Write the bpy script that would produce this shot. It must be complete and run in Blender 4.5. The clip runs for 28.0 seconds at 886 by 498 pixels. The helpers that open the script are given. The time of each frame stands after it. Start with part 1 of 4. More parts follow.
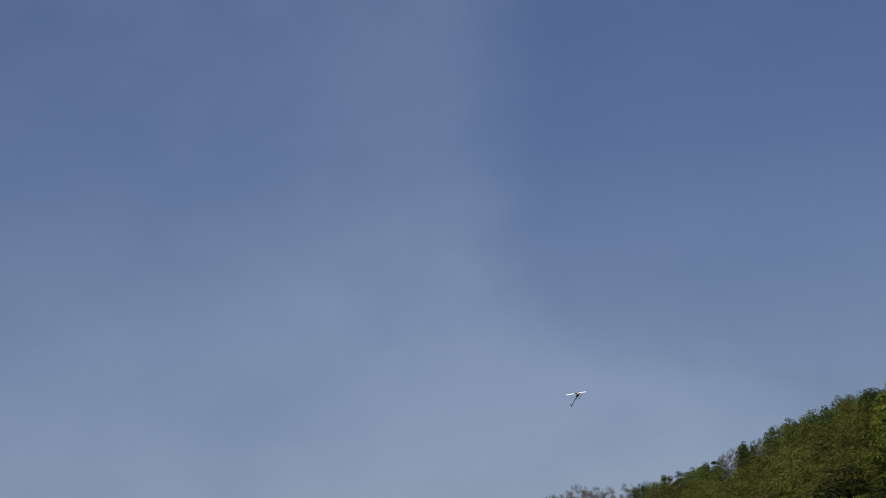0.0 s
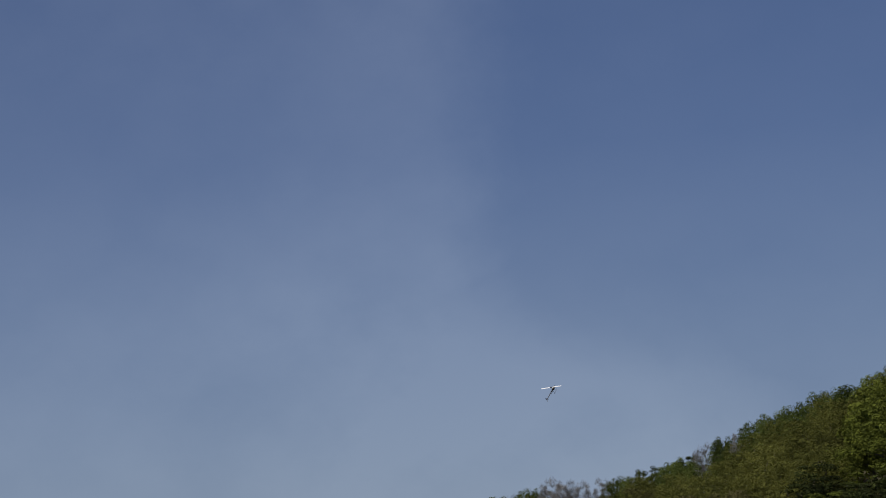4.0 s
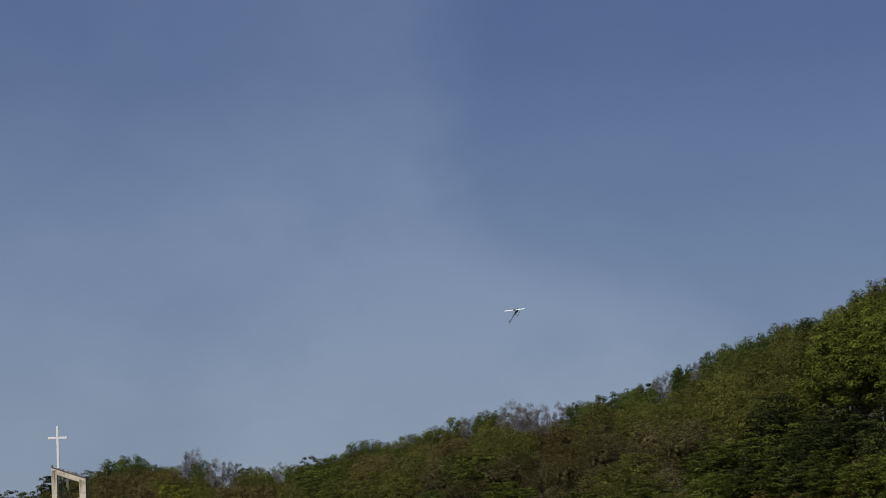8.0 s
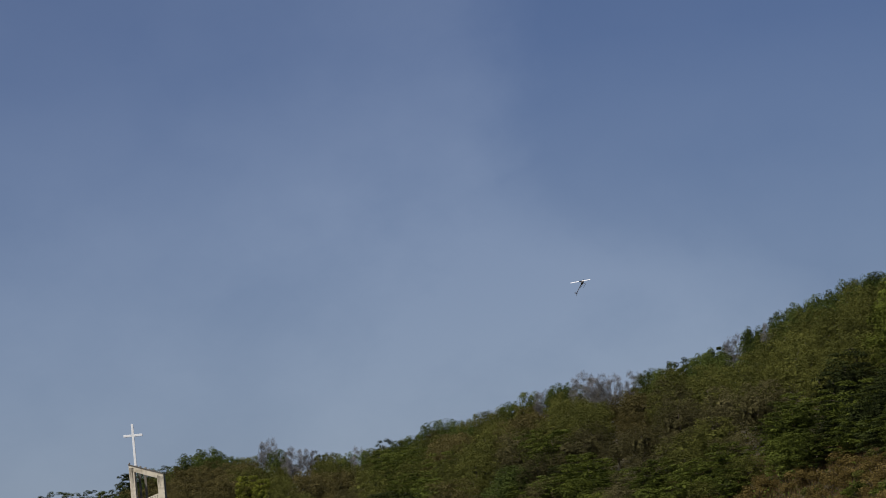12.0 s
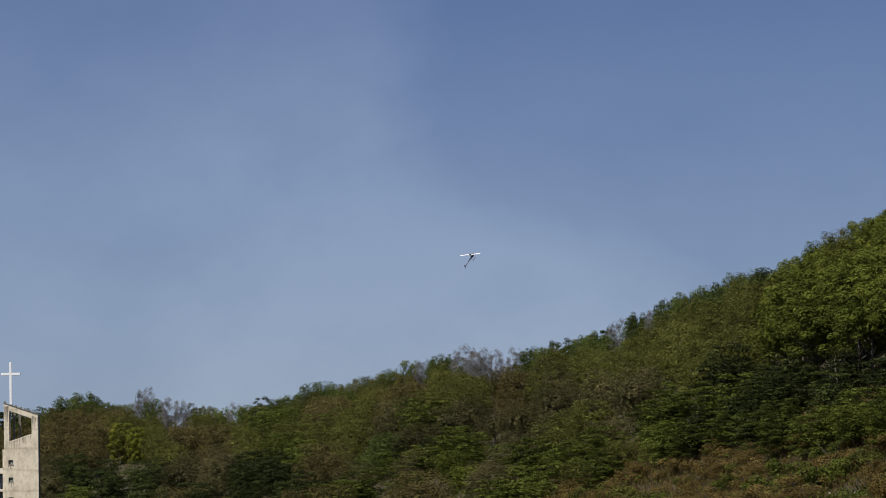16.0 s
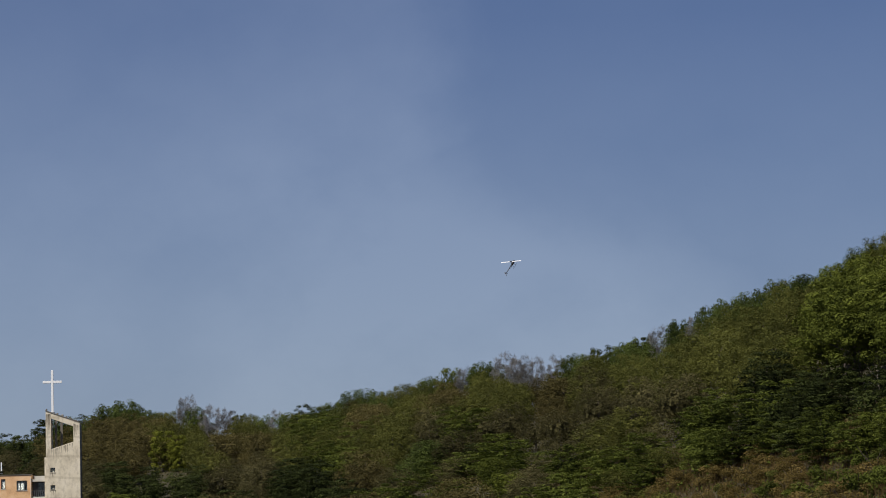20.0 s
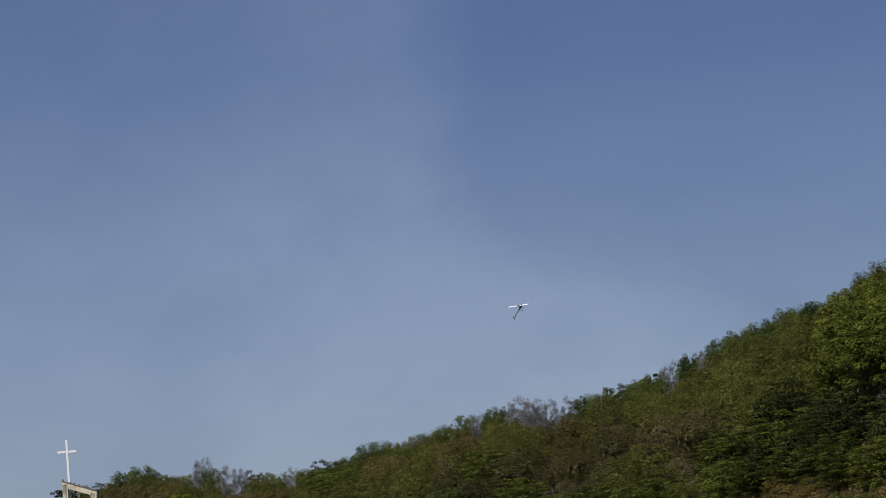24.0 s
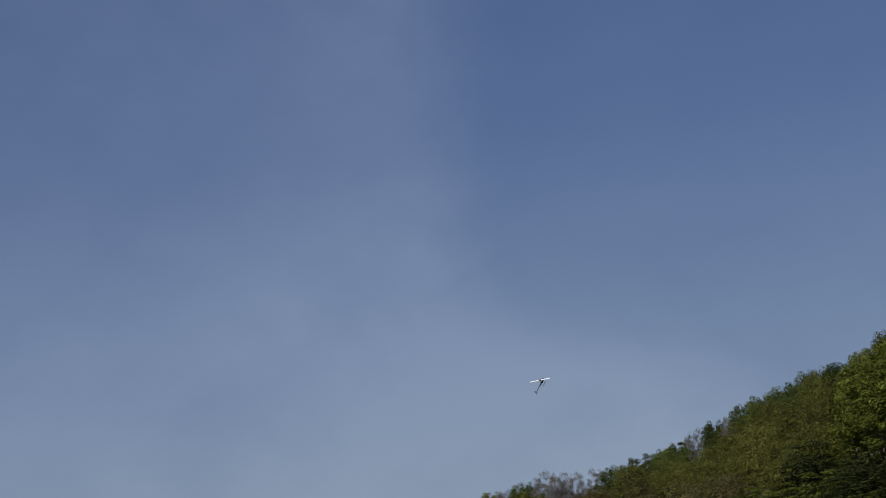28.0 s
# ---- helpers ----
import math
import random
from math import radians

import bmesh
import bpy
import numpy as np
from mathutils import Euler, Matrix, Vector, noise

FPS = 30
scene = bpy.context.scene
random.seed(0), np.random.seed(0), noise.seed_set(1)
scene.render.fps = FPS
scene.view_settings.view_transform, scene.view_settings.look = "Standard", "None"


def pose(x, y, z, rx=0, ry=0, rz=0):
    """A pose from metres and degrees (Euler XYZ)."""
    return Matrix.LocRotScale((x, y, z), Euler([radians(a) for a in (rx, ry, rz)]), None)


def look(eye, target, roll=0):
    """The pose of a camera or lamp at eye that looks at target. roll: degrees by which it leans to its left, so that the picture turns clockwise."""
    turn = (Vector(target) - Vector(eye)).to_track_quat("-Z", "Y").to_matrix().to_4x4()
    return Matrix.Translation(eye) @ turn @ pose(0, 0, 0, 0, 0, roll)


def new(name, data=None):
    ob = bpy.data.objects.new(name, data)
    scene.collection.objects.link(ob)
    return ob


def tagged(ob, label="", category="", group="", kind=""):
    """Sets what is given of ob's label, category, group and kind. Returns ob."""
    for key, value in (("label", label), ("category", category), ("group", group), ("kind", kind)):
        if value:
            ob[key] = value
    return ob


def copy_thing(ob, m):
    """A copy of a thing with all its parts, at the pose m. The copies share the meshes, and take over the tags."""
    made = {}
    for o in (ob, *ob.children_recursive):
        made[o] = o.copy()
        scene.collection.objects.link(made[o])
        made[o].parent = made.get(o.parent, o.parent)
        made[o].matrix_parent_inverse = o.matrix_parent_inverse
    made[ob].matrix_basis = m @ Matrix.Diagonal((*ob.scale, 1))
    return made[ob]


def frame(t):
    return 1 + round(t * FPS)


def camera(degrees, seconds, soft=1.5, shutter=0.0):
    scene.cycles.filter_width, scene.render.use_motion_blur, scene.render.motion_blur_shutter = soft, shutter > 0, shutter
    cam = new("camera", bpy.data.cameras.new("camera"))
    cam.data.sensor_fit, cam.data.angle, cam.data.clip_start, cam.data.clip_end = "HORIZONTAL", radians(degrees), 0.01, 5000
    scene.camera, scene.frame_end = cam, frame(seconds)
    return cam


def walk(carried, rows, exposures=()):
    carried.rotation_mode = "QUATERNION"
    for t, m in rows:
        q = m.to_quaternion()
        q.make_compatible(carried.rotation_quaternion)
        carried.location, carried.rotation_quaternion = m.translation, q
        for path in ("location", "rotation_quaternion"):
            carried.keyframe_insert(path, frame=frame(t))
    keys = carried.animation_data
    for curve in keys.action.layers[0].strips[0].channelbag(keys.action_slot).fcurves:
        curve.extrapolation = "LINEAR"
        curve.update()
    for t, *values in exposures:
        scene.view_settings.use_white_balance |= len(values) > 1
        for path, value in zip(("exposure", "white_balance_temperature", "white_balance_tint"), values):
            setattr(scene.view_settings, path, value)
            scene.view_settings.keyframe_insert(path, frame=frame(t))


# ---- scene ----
cam = camera(18.0, 28.0, soft=0.95)

# The camera stands on the field and only turns: seconds, then Euler angles in degrees.
EYE = (0.0, 0.0, 1.6)
TURNS = [
    (0.0, 99.210, 4.822, 2.651),
    (0.5, 97.833, 1.514, 2.166),
    (1.0, 98.241, 3.228, 2.052),
    (1.5, 98.760, 3.893, 1.848),
    (2.0, 98.714, 4.315, 1.743),
    (2.5, 98.723, 4.462, 1.603),
    (4.5, 99.071, 4.405, 2.340),
    (5.0, 98.312, 4.998, 2.856),
    (5.5, 97.574, 6.298, 3.739),
    (6.0, 97.993, 5.838, 3.140),
    (6.5, 98.040, 3.444, 2.175),
    (7.0, 97.983, 1.963, 1.505),
    (7.5, 97.792, 2.249, 1.293),
    (8.0, 97.313, 2.457, 1.132),
    (8.5, 97.012, 2.385, 0.931),
    (9.0, 97.226, 2.693, 1.064),
    (9.5, 97.740, 3.099, 1.235),
    (10.0, 97.898, 3.520, 1.588),
    (10.5, 97.599, 4.290, 2.088),
    (11.0, 96.892, 5.260, 2.414),
    (11.5, 96.511, 5.914, 3.096),
    (12.0, 96.974, 5.663, 2.841),
    (12.5, 96.761, 4.476, 2.339),
    (14.5, 96.336, 0.662, 1.284),
    (15.0, 96.007, -0.131, 0.509),
    (15.5, 95.703, 0.768, 0.553),
    (16.0, 96.125, 1.476, 0.118),
    (16.5, 96.493, 2.096, 0.086),
    (17.0, 96.234, 2.220, 0.162),
    (17.5, 96.220, 2.228, 0.197),
    (18.0, 96.520, 2.342, 0.462),
    (18.5, 96.899, 1.827, 0.903),
    (19.0, 96.691, 2.147, 1.186),
    (19.5, 96.456, 1.963, 1.510),
    (20.0, 96.296, 1.507, 0.959),
    (20.5, 96.455, 0.422, -0.084),
    (22.5, 97.200, -0.973, -0.745),
    (23.0, 97.570, -0.159, -0.240),
    (23.5, 97.600, 1.407, 0.580),
    (24.0, 97.307, 4.735, 1.460),
    (24.5, 97.821, 7.008, 1.594),
    (25.0, 98.421, 6.113, 1.689),
    (25.5, 98.658, 5.697, 1.524),
    (26.0, 98.840, 5.943, 1.581),
    (26.5, 98.397, 6.491, 1.825),
    (27.0, 98.618, 6.736, 1.796),
    (27.5, 98.753, 6.689, 1.825),
    (28.0, 98.985, 7.225, 2.175),
]
walk(cam, [(t, pose(*EYE, a, b, c)) for t, a, b, c in TURNS], exposures=[(0.0, -0.08), (1.0, -0.05), (2.0, -0.18), (5.0, -0.2), (9.0, -0.18), (12.0, -0.16), (15.0, -0.05), (15.5, 0.08), (16.0, 0.09), (17.0, -0.05), (18.0, 0.08), (19.0, -0.04), (20.0, -0.05), (24.0, -0.03), (25.0, 0.02), (26.0, -0.15), (28.0, -0.16)])

# ---- sky and sun ----
SUN_AZ, SUN_EL = -136.0, 52.0      # degrees, clockwise from the view's +y; the sun stands behind and to the left
world = bpy.data.worlds.new("sky")
scene.world = world
world.use_nodes = True
wn, wl = world.node_tree.nodes, world.node_tree.links
wn.clear()
sky = wn.new("ShaderNodeTexSky")
sky.sky_type, sky.sun_disc = "NISHITA", False
sky.sun_elevation, sky.sun_rotation = radians(SUN_EL), radians(SUN_AZ)
sky.air_density, sky.dust_density, sky.ozone_density = 1.0, 0.3, 2.0
tone = wn.new("ShaderNodeMix")
tone.data_type, tone.blend_type = "RGBA", "MULTIPLY"
tone.inputs["Factor"].default_value = 1.0
tone.inputs["B"].default_value = (0.456, 0.512, 0.738, 1)
pale = wn.new("ShaderNodeMix")      # even high haze over the whole sky
pale.data_type = "RGBA"
pale.inputs["Factor"].default_value = 0.2
pale.inputs["B"].default_value = (1.15, 1.95, 4.0, 1)
coord = wn.new("ShaderNodeTexCoord")
# a thin veil of high cloud: it ends at a ragged upright edge and fans out low to the right of it


def sky_math(op, *values):
    node = wn.new("ShaderNodeMath")
    node.operation = op
    for i, value in enumerate(values):
        if isinstance(value, (int, float)):
            node.inputs[i].default_value = value
        else:
            wl.new(value, node.inputs[i])
    return node.outputs[0]


def sky_fade(value, x0, x1, y0, y1):
    node = wn.new("ShaderNodeMapRange")
    node.interpolation_type = "SMOOTHSTEP"
    for key, number in (("From Min", x0), ("From Max", x1), ("To Min", y0), ("To Max", y1)):
        node.inputs[key].default_value = number
    wl.new(value, node.inputs["Value"])
    return node.outputs["Result"]


def sky_noise(scale, detail, squeeze):
    stretch, wisp = wn.new("ShaderNodeMapping"), wn.new("ShaderNodeTexNoise")
    stretch.inputs["Scale"].default_value = squeeze
    stretch.inputs["Rotation"].default_value = (0.0, radians(35), 0.0)
    wisp.inputs["Scale"].default_value, wisp.inputs["Detail"].default_value, wisp.inputs["Roughness"].default_value = scale, detail, 0.55
    wl.new(coord.outputs["Generated"], stretch.inputs["Vector"])
    wl.new(stretch.outputs["Vector"], wisp.inputs["Vector"])
    return wisp.outputs["Fac"]


up = wn.new("ShaderNodeSeparateXYZ")
wl.new(coord.outputs["Generated"], up.inputs["Vector"])
ruffle = sky_noise(15.0, 8.0, (1.0, 1.0, 1.0))
streaks = sky_noise(22.0, 8.0, (0.9, 1.0, 1.2))
veil_az = sky_math("MULTIPLY_ADD", sky_math("SUBTRACT", ruffle, 0.5), 4.8, sky_math("MULTIPLY", sky_math("ARCTAN2", up.outputs["X"], up.outputs["Y"]), 57.3))
veil_el = sky_math("MULTIPLY_ADD", sky_math("SUBTRACT", streaks, 0.5), 4.2, sky_math("MULTIPLY", sky_math("ARCSINE", up.outputs["Z"]), 57.3))
upright_edge = sky_fade(veil_az, -1.7, 1.0, 1.0, 0.33)
fan = sky_fade(sky_math("MULTIPLY_ADD", veil_az, 0.44, veil_el), 6.5, 9.1, 1.0, 0.36)
fan = sky_math("MULTIPLY", fan, sky_fade(veil_az, 2.5, 7.2, 1.0, 0.45))
cover = sky_math("MAXIMUM", upright_edge, fan)
for fade in (sky_fade(veil_az, -8.8, -1.7, 0.68, 1.0), sky_fade(veil_el, 7.3, 13.1, 1.0, 0.62), sky_math("MULTIPLY_ADD", streaks, 1.2, 0.38)):
    cover = sky_math("MULTIPLY", cover, fade)
low = wn.new("ShaderNodeMapRange")      # whitish haze towards the horizon
for key, value in (("From Min", 0.03), ("From Max", 0.19), ("To Min", 0.4), ("To Max", 0.0)):
    low.inputs[key].default_value = value
mist = wn.new("ShaderNodeMix")
mist.data_type = "RGBA"
mist.inputs["B"].default_value = (3.75, 4.75, 6.4, 1)
haze = wn.new("ShaderNodeMix")
haze.data_type, haze.blend_type = "RGBA", "ADD"
haze.inputs["B"].default_value = (1.25, 1.32, 1.34, 1)
back = wn.new("ShaderNodeBackground")
back.inputs["Strength"].default_value = 0.072
out = wn.new("ShaderNodeOutputWorld")
wl.new(cover, haze.inputs["Factor"])
wl.new(sky.outputs["Color"], tone.inputs["A"])
wl.new(tone.outputs["Result"], pale.inputs["A"])
wl.new(up.outputs["Z"], low.inputs["Value"])
wl.new(low.outputs["Result"], mist.inputs["Factor"])
wl.new(pale.outputs["Result"], mist.inputs["A"])
wl.new(mist.outputs["Result"], haze.inputs["A"])
wl.new(haze.outputs["Result"], back.inputs["Color"])
wl.new(back.outputs["Background"], out.inputs["Surface"])

lamp = bpy.data.lights.new("sun", "SUN")
lamp.energy, lamp.angle, lamp.color = 5.0, radians(0.5), (1.0, 0.93, 0.82)
sun = new("sun", lamp)
a, e = radians(SUN_AZ), radians(SUN_EL)
sun.matrix_world = look((120 * math.sin(a) * math.cos(e), 120 * math.cos(a) * math.cos(e), 120 * math.sin(e)), (0, 0, 0))


# ---- materials ----
def material(name, rough=0.8, metal=0.0):
    m = bpy.data.materials.new(name)
    m.use_nodes = True
    b = m.node_tree.nodes["Principled BSDF"]
    b.inputs["Roughness"].default_value, b.inputs["Metallic"].default_value = rough, metal
    return m, m.node_tree.nodes, m.node_tree.links, b


def ramp_node(nodes, stops):
    r = nodes.new("ShaderNodeValToRGB")
    while len(r.color_ramp.elements) < len(stops):
        r.color_ramp.elements.new(0.5)
    for el, (at, col) in zip(r.color_ramp.elements, stops):
        el.position, el.color = at, (*col, 1)
    return r


def surface(name, stops, scale, rough=0.85, bump=0.3, fine=8.0, metal=0.0, distance=0.02):
    """A mottled surface: coarse patches shifted by fine grain, and a fine relief."""
    m, n, l, b = material(name, rough, metal)
    tc = n.new("ShaderNodeTexCoord")
    big, small, add = n.new("ShaderNodeTexNoise"), n.new("ShaderNodeTexNoise"), n.new("ShaderNodeMath")
    big.inputs["Scale"].default_value, big.inputs["Detail"].default_value = scale, 4
    small.inputs["Scale"].default_value, small.inputs["Detail"].default_value = scale * fine, 3
    add.operation = "MULTIPLY_ADD"
    add.inputs[1].default_value = 0.35
    shift = n.new("ShaderNodeMath")
    shift.operation = "SUBTRACT"
    shift.inputs[1].default_value = 0.175
    r = ramp_node(n, stops)
    bp = n.new("ShaderNodeBump")
    bp.inputs["Strength"].default_value, bp.inputs["Distance"].default_value = bump, distance
    for node in (big, small):
        l.new(tc.outputs["Object"], node.inputs["Vector"])
    l.new(small.outputs["Fac"], add.inputs[0])
    l.new(big.outputs["Fac"], add.inputs[2])
    l.new(add.outputs[0], shift.inputs[0])
    l.new(shift.outputs[0], r.inputs["Fac"])
    l.new(r.outputs["Color"], b.inputs["Base Color"])
    l.new(small.outputs["Fac"], bp.inputs["Height"])
    l.new(bp.outputs["Normal"], b.inputs["Normal"])
    return m


def foliage(name, dark, mid, light, through_light=0.3):
    """Leaves: each leaf and each tree takes its own tone; some light passes through."""
    m, n, l, b = material(name, 0.8)
    geo, info = n.new("ShaderNodeNewGeometry"), n.new("ShaderNodeObjectInfo")
    mix, half, patch = n.new("ShaderNodeMath"), n.new("ShaderNodeMath"), n.new("ShaderNodeTexNoise")
    mix.operation, half.operation = "MULTIPLY_ADD", "MULTIPLY_ADD"
    mix.inputs[1].default_value, half.inputs[1].default_value = 0.07, 0.45
    patch.inputs["Scale"].default_value, patch.inputs["Detail"].default_value = 0.16, 3
    spread = n.new("ShaderNodeMath")
    spread.operation = "MULTIPLY_ADD"
    spread.inputs[1].default_value, spread.inputs[2].default_value = 0.95, -0.9
    clump, both = n.new("ShaderNodeTexNoise"), n.new("ShaderNodeMath")
    clump.inputs["Scale"].default_value, clump.inputs["Detail"].default_value = 0.62, 1
    both.operation = "MULTIPLY_ADD"
    both.inputs[1].default_value = 1.25
    l.new(geo.outputs["Position"], patch.inputs["Vector"])
    l.new(geo.outputs["Position"], clump.inputs["Vector"])
    l.new(patch.outputs["Fac"], spread.inputs[0])
    l.new(clump.outputs["Fac"], both.inputs[0])
    l.new(spread.outputs[0], both.inputs[2])
    l.new(both.outputs[0], half.inputs[2])
    r = ramp_node(n, [(0.05, [0.78 * q for q in dark]), (0.5, mid), (0.95, [1.25 * q for q in light])])
    tr, ms = n.new("ShaderNodeBsdfTranslucent"), n.new("ShaderNodeMixShader")
    ms.inputs["Fac"].default_value = through_light
    b.inputs["Specular IOR Level"].default_value = 0.1
    l.new(info.outputs["Random"], half.inputs[0])
    l.new(geo.outputs["Random Per Island"], mix.inputs[0])
    l.new(half.outputs[0], mix.inputs[2])
    l.new(mix.outputs[0], r.inputs["Fac"])
    l.new(r.outputs["Color"], b.inputs["Base Color"])
    l.new(r.outputs["Color"], tr.inputs["Color"])
    l.new(b.outputs["BSDF"], ms.inputs[1])
    l.new(tr.outputs["BSDF"], ms.inputs[2])
    l.new(ms.outputs["Shader"], n["Material Output"].inputs["Surface"])
    return m


LEAF = {
    "fresh": foliage("fresh_leaves", (0.050, 0.063, 0.011), (0.087, 0.105, 0.016), (0.130, 0.150, 0.025), 0.24),
    "young": foliage("young_leaves", (0.100, 0.112, 0.016), (0.166, 0.182, 0.024), (0.215, 0.230, 0.034), 0.24),
    "green": foliage("green_leaves", (0.042, 0.055, 0.010), (0.072, 0.090, 0.014), (0.105, 0.126, 0.025), 0.24),
    "dark": foliage("evergreen_needles", (0.017, 0.023, 0.006), (0.032, 0.042, 0.011), (0.062, 0.078, 0.021), 0.2),
    "deep": foliage("deep_green_leaves", (0.039, 0.055, 0.013), (0.064, 0.086, 0.019), (0.096, 0.123, 0.031), 0.24),
    "olive": foliage("budding_leaves", (0.064, 0.069, 0.017), (0.092, 0.097, 0.022), (0.123, 0.126, 0.030), 0.24),
    "rust": foliage("dry_leaves", (0.066, 0.056, 0.019), (0.094, 0.080, 0.028), (0.126, 0.106, 0.037), 0.24),
    "umber": foliage("dark_twigs", (0.051, 0.047, 0.019), (0.077, 0.070, 0.028), (0.106, 0.096, 0.041), 0.24),
    "bare": foliage("grey_twigs", (0.125, 0.122, 0.12), (0.185, 0.18, 0.178), (0.255, 0.25, 0.248), 0.2),
}
LEAF["grove"] = LEAF["fresh"]
BARK = surface("bark", [(0.25, (0.035, 0.026, 0.018)), (0.6, (0.075, 0.06, 0.045)), (0.85, (0.13, 0.11, 0.09))], 3.0, bump=0.6)
GREY_BARK = surface("grey_bark", [(0.25, (0.08, 0.07, 0.06)), (0.6, (0.15, 0.135, 0.11)), (0.85, (0.24, 0.22, 0.19))], 3.0, bump=0.6)
SOIL = surface("soil_and_litter", [(0.25, (0.022, 0.02, 0.009)), (0.5, (0.04, 0.035, 0.015)), (0.8, (0.07, 0.055, 0.028))], 0.15, bump=0.6, fine=22, distance=0.1)
DIRT = surface("sandy_dirt", [(0.25, (0.2, 0.12, 0.045)), (0.55, (0.28, 0.18, 0.075)), (0.85, (0.38, 0.26, 0.13))], 0.4, bump=0.5, fine=15, distance=0.05)
ROCK = surface("pale_rock", [(0.25, (0.15, 0.135, 0.11)), (0.55, (0.25, 0.23, 0.19)), (0.85, (0.36, 0.34, 0.29))], 1.5, bump=0.6)
WHITE = surface("white_paint", [(0.2, (0.8, 0.81, 0.82)), (0.6, (0.88, 0.89, 0.9)), (0.9, (0.92, 0.93, 0.94))], 1.2, 0.45, 0.05)
ORANGE = surface("orange_plaster", [(0.3, (0.56, 0.33, 0.17)), (0.5, (0.72, 0.45, 0.24)), (0.75, (0.8, 0.55, 0.33))], 0.7, 0.8, 0.15, 9)
PALE = surface("pale_plaster", [(0.2, (0.5, 0.47, 0.41)), (0.55, (0.62, 0.59, 0.53)), (0.85, (0.7, 0.67, 0.61))], 0.7, 0.8, 0.2, 15)
ROOF = surface("roof_felt", [(0.2, (0.08, 0.075, 0.07)), (0.8, (0.16, 0.15, 0.14))], 0.6)
FRAME = surface("dark_window_frame", [(0.3, (0.03, 0.03, 0.032)), (0.8, (0.06, 0.06, 0.065))], 2.0, 0.45, 0.05)
BLIND = surface("white_blind", [(0.3, (0.62, 0.62, 0.6)), (0.8, (0.74, 0.74, 0.72))], 2.0, 0.7, 0.05)
STEEL = surface("steel", [(0.3, (0.2, 0.2, 0.2)), (0.8, (0.32, 0.32, 0.33))], 3.0, 0.5, 0.1, metal=0.6)


def concrete():
    """Old board-marked concrete: warm grey, rain streaks down from the top, patches and pour lines."""
    m, n, l, b = material("stained_concrete", 0.9)
    tc = n.new("ShaderNodeTexCoord")
    streak_map = n.new("ShaderNodeMapping")
    streak_map.inputs["Scale"].default_value = (1.1, 1.1, 0.55)
    streak, patch, grain = n.new("ShaderNodeTexNoise"), n.new("ShaderNodeTexNoise"), n.new("ShaderNodeTexNoise")
    streak.inputs["Scale"].default_value, streak.inputs["Detail"].default_value, streak.inputs["Roughness"].default_value = 1.4, 8, 0.68
    patch.inputs["Scale"].default_value, patch.inputs["Detail"].default_value = 0.45, 5
    grain.inputs["Scale"].default_value, grain.inputs["Detail"].default_value = 9, 4
    base = ramp_node(n, [(0.28, (0.53, 0.47, 0.36)), (0.5, (0.71, 0.64, 0.5)), (0.75, (0.8, 0.73, 0.6))])
    dirt = ramp_node(n, [(0.36, (0.36, 0.34, 0.31)), (0.52, (1, 1, 1))])
    mul = n.new("ShaderNodeMix")
    mul.data_type, mul.blend_type = "RGBA", "MULTIPLY"
    mul.inputs["Factor"].default_value = 0.42
    wave = n.new("ShaderNodeTexWave")
    wave.wave_type, wave.bands_direction = "BANDS", "Z"
    wave.inputs["Scale"].default_value, wave.inputs["Distortion"].default_value = 0.095, 1.6
    lines = ramp_node(n, [(0.0, (0.5, 0.47, 0.42)), (0.06, (1, 1, 1))])
    mul2 = n.new("ShaderNodeMix")
    mul2.data_type, mul2.blend_type = "RGBA", "MULTIPLY"
    mul2.inputs["Factor"].default_value = 0.32
    bp = n.new("ShaderNodeBump")
    bp.inputs["Strength"].default_value, bp.inputs["Distance"].default_value = 0.4, 0.02
    l.new(tc.outputs["Object"], streak_map.inputs["Vector"])
    l.new(streak_map.outputs["Vector"], streak.inputs["Vector"])
    for node in (patch, grain, wave):
        l.new(tc.outputs["Object"], node.inputs["Vector"])
    l.new(patch.outputs["Fac"], base.inputs["Fac"])
    l.new(streak.outputs["Fac"], dirt.inputs["Fac"])
    l.new(wave.outputs["Fac"], lines.inputs["Fac"])
    l.new(base.outputs["Color"], mul.inputs["A"])
    l.new(dirt.outputs["Color"], mul.inputs["B"])
    l.new(mul.outputs["Result"], mul2.inputs["A"])
    l.new(lines.outputs["Color"], mul2.inputs["B"])
    l.new(mul2.outputs["Result"], b.inputs["Base Color"])
    l.new(grain.outputs["Fac"], bp.inputs["Height"])
    l.new(bp.outputs["Normal"], b.inputs["Normal"])
    return m


CONCRETE = concrete()


def glass():
    m, n, l, b = material("window_glass", 0.05)
    b.inputs["Base Color"].default_value = (0.8, 0.85, 0.85, 1)
    b.inputs["Transmission Weight"].default_value = 1.0
    b.inputs["IOR"].default_value = 1.45
    return m


# for weathered tops, and for shade painted onto the tower's right side
WEATHERED_SHADED = surface("weathered_and_shaded_concrete", [(0.25, (0.1, 0.09, 0.075)), (0.55, (0.18, 0.165, 0.14)), (0.85, (0.34, 0.31, 0.26))], 0.9, bump=0.5)
GLASS = glass()


# ---- mesh helpers ----
def mesh_of(name, verts, faces, mat, smooth=False):
    me = bpy.data.meshes.new(name)
    me.from_pydata([tuple(v) for v in verts], [], [tuple(f) for f in faces])
    me.materials.append(mat)
    if smooth:
        me.polygons.foreach_set("use_smooth", [True] * len(me.polygons))
    me.update()
    return me


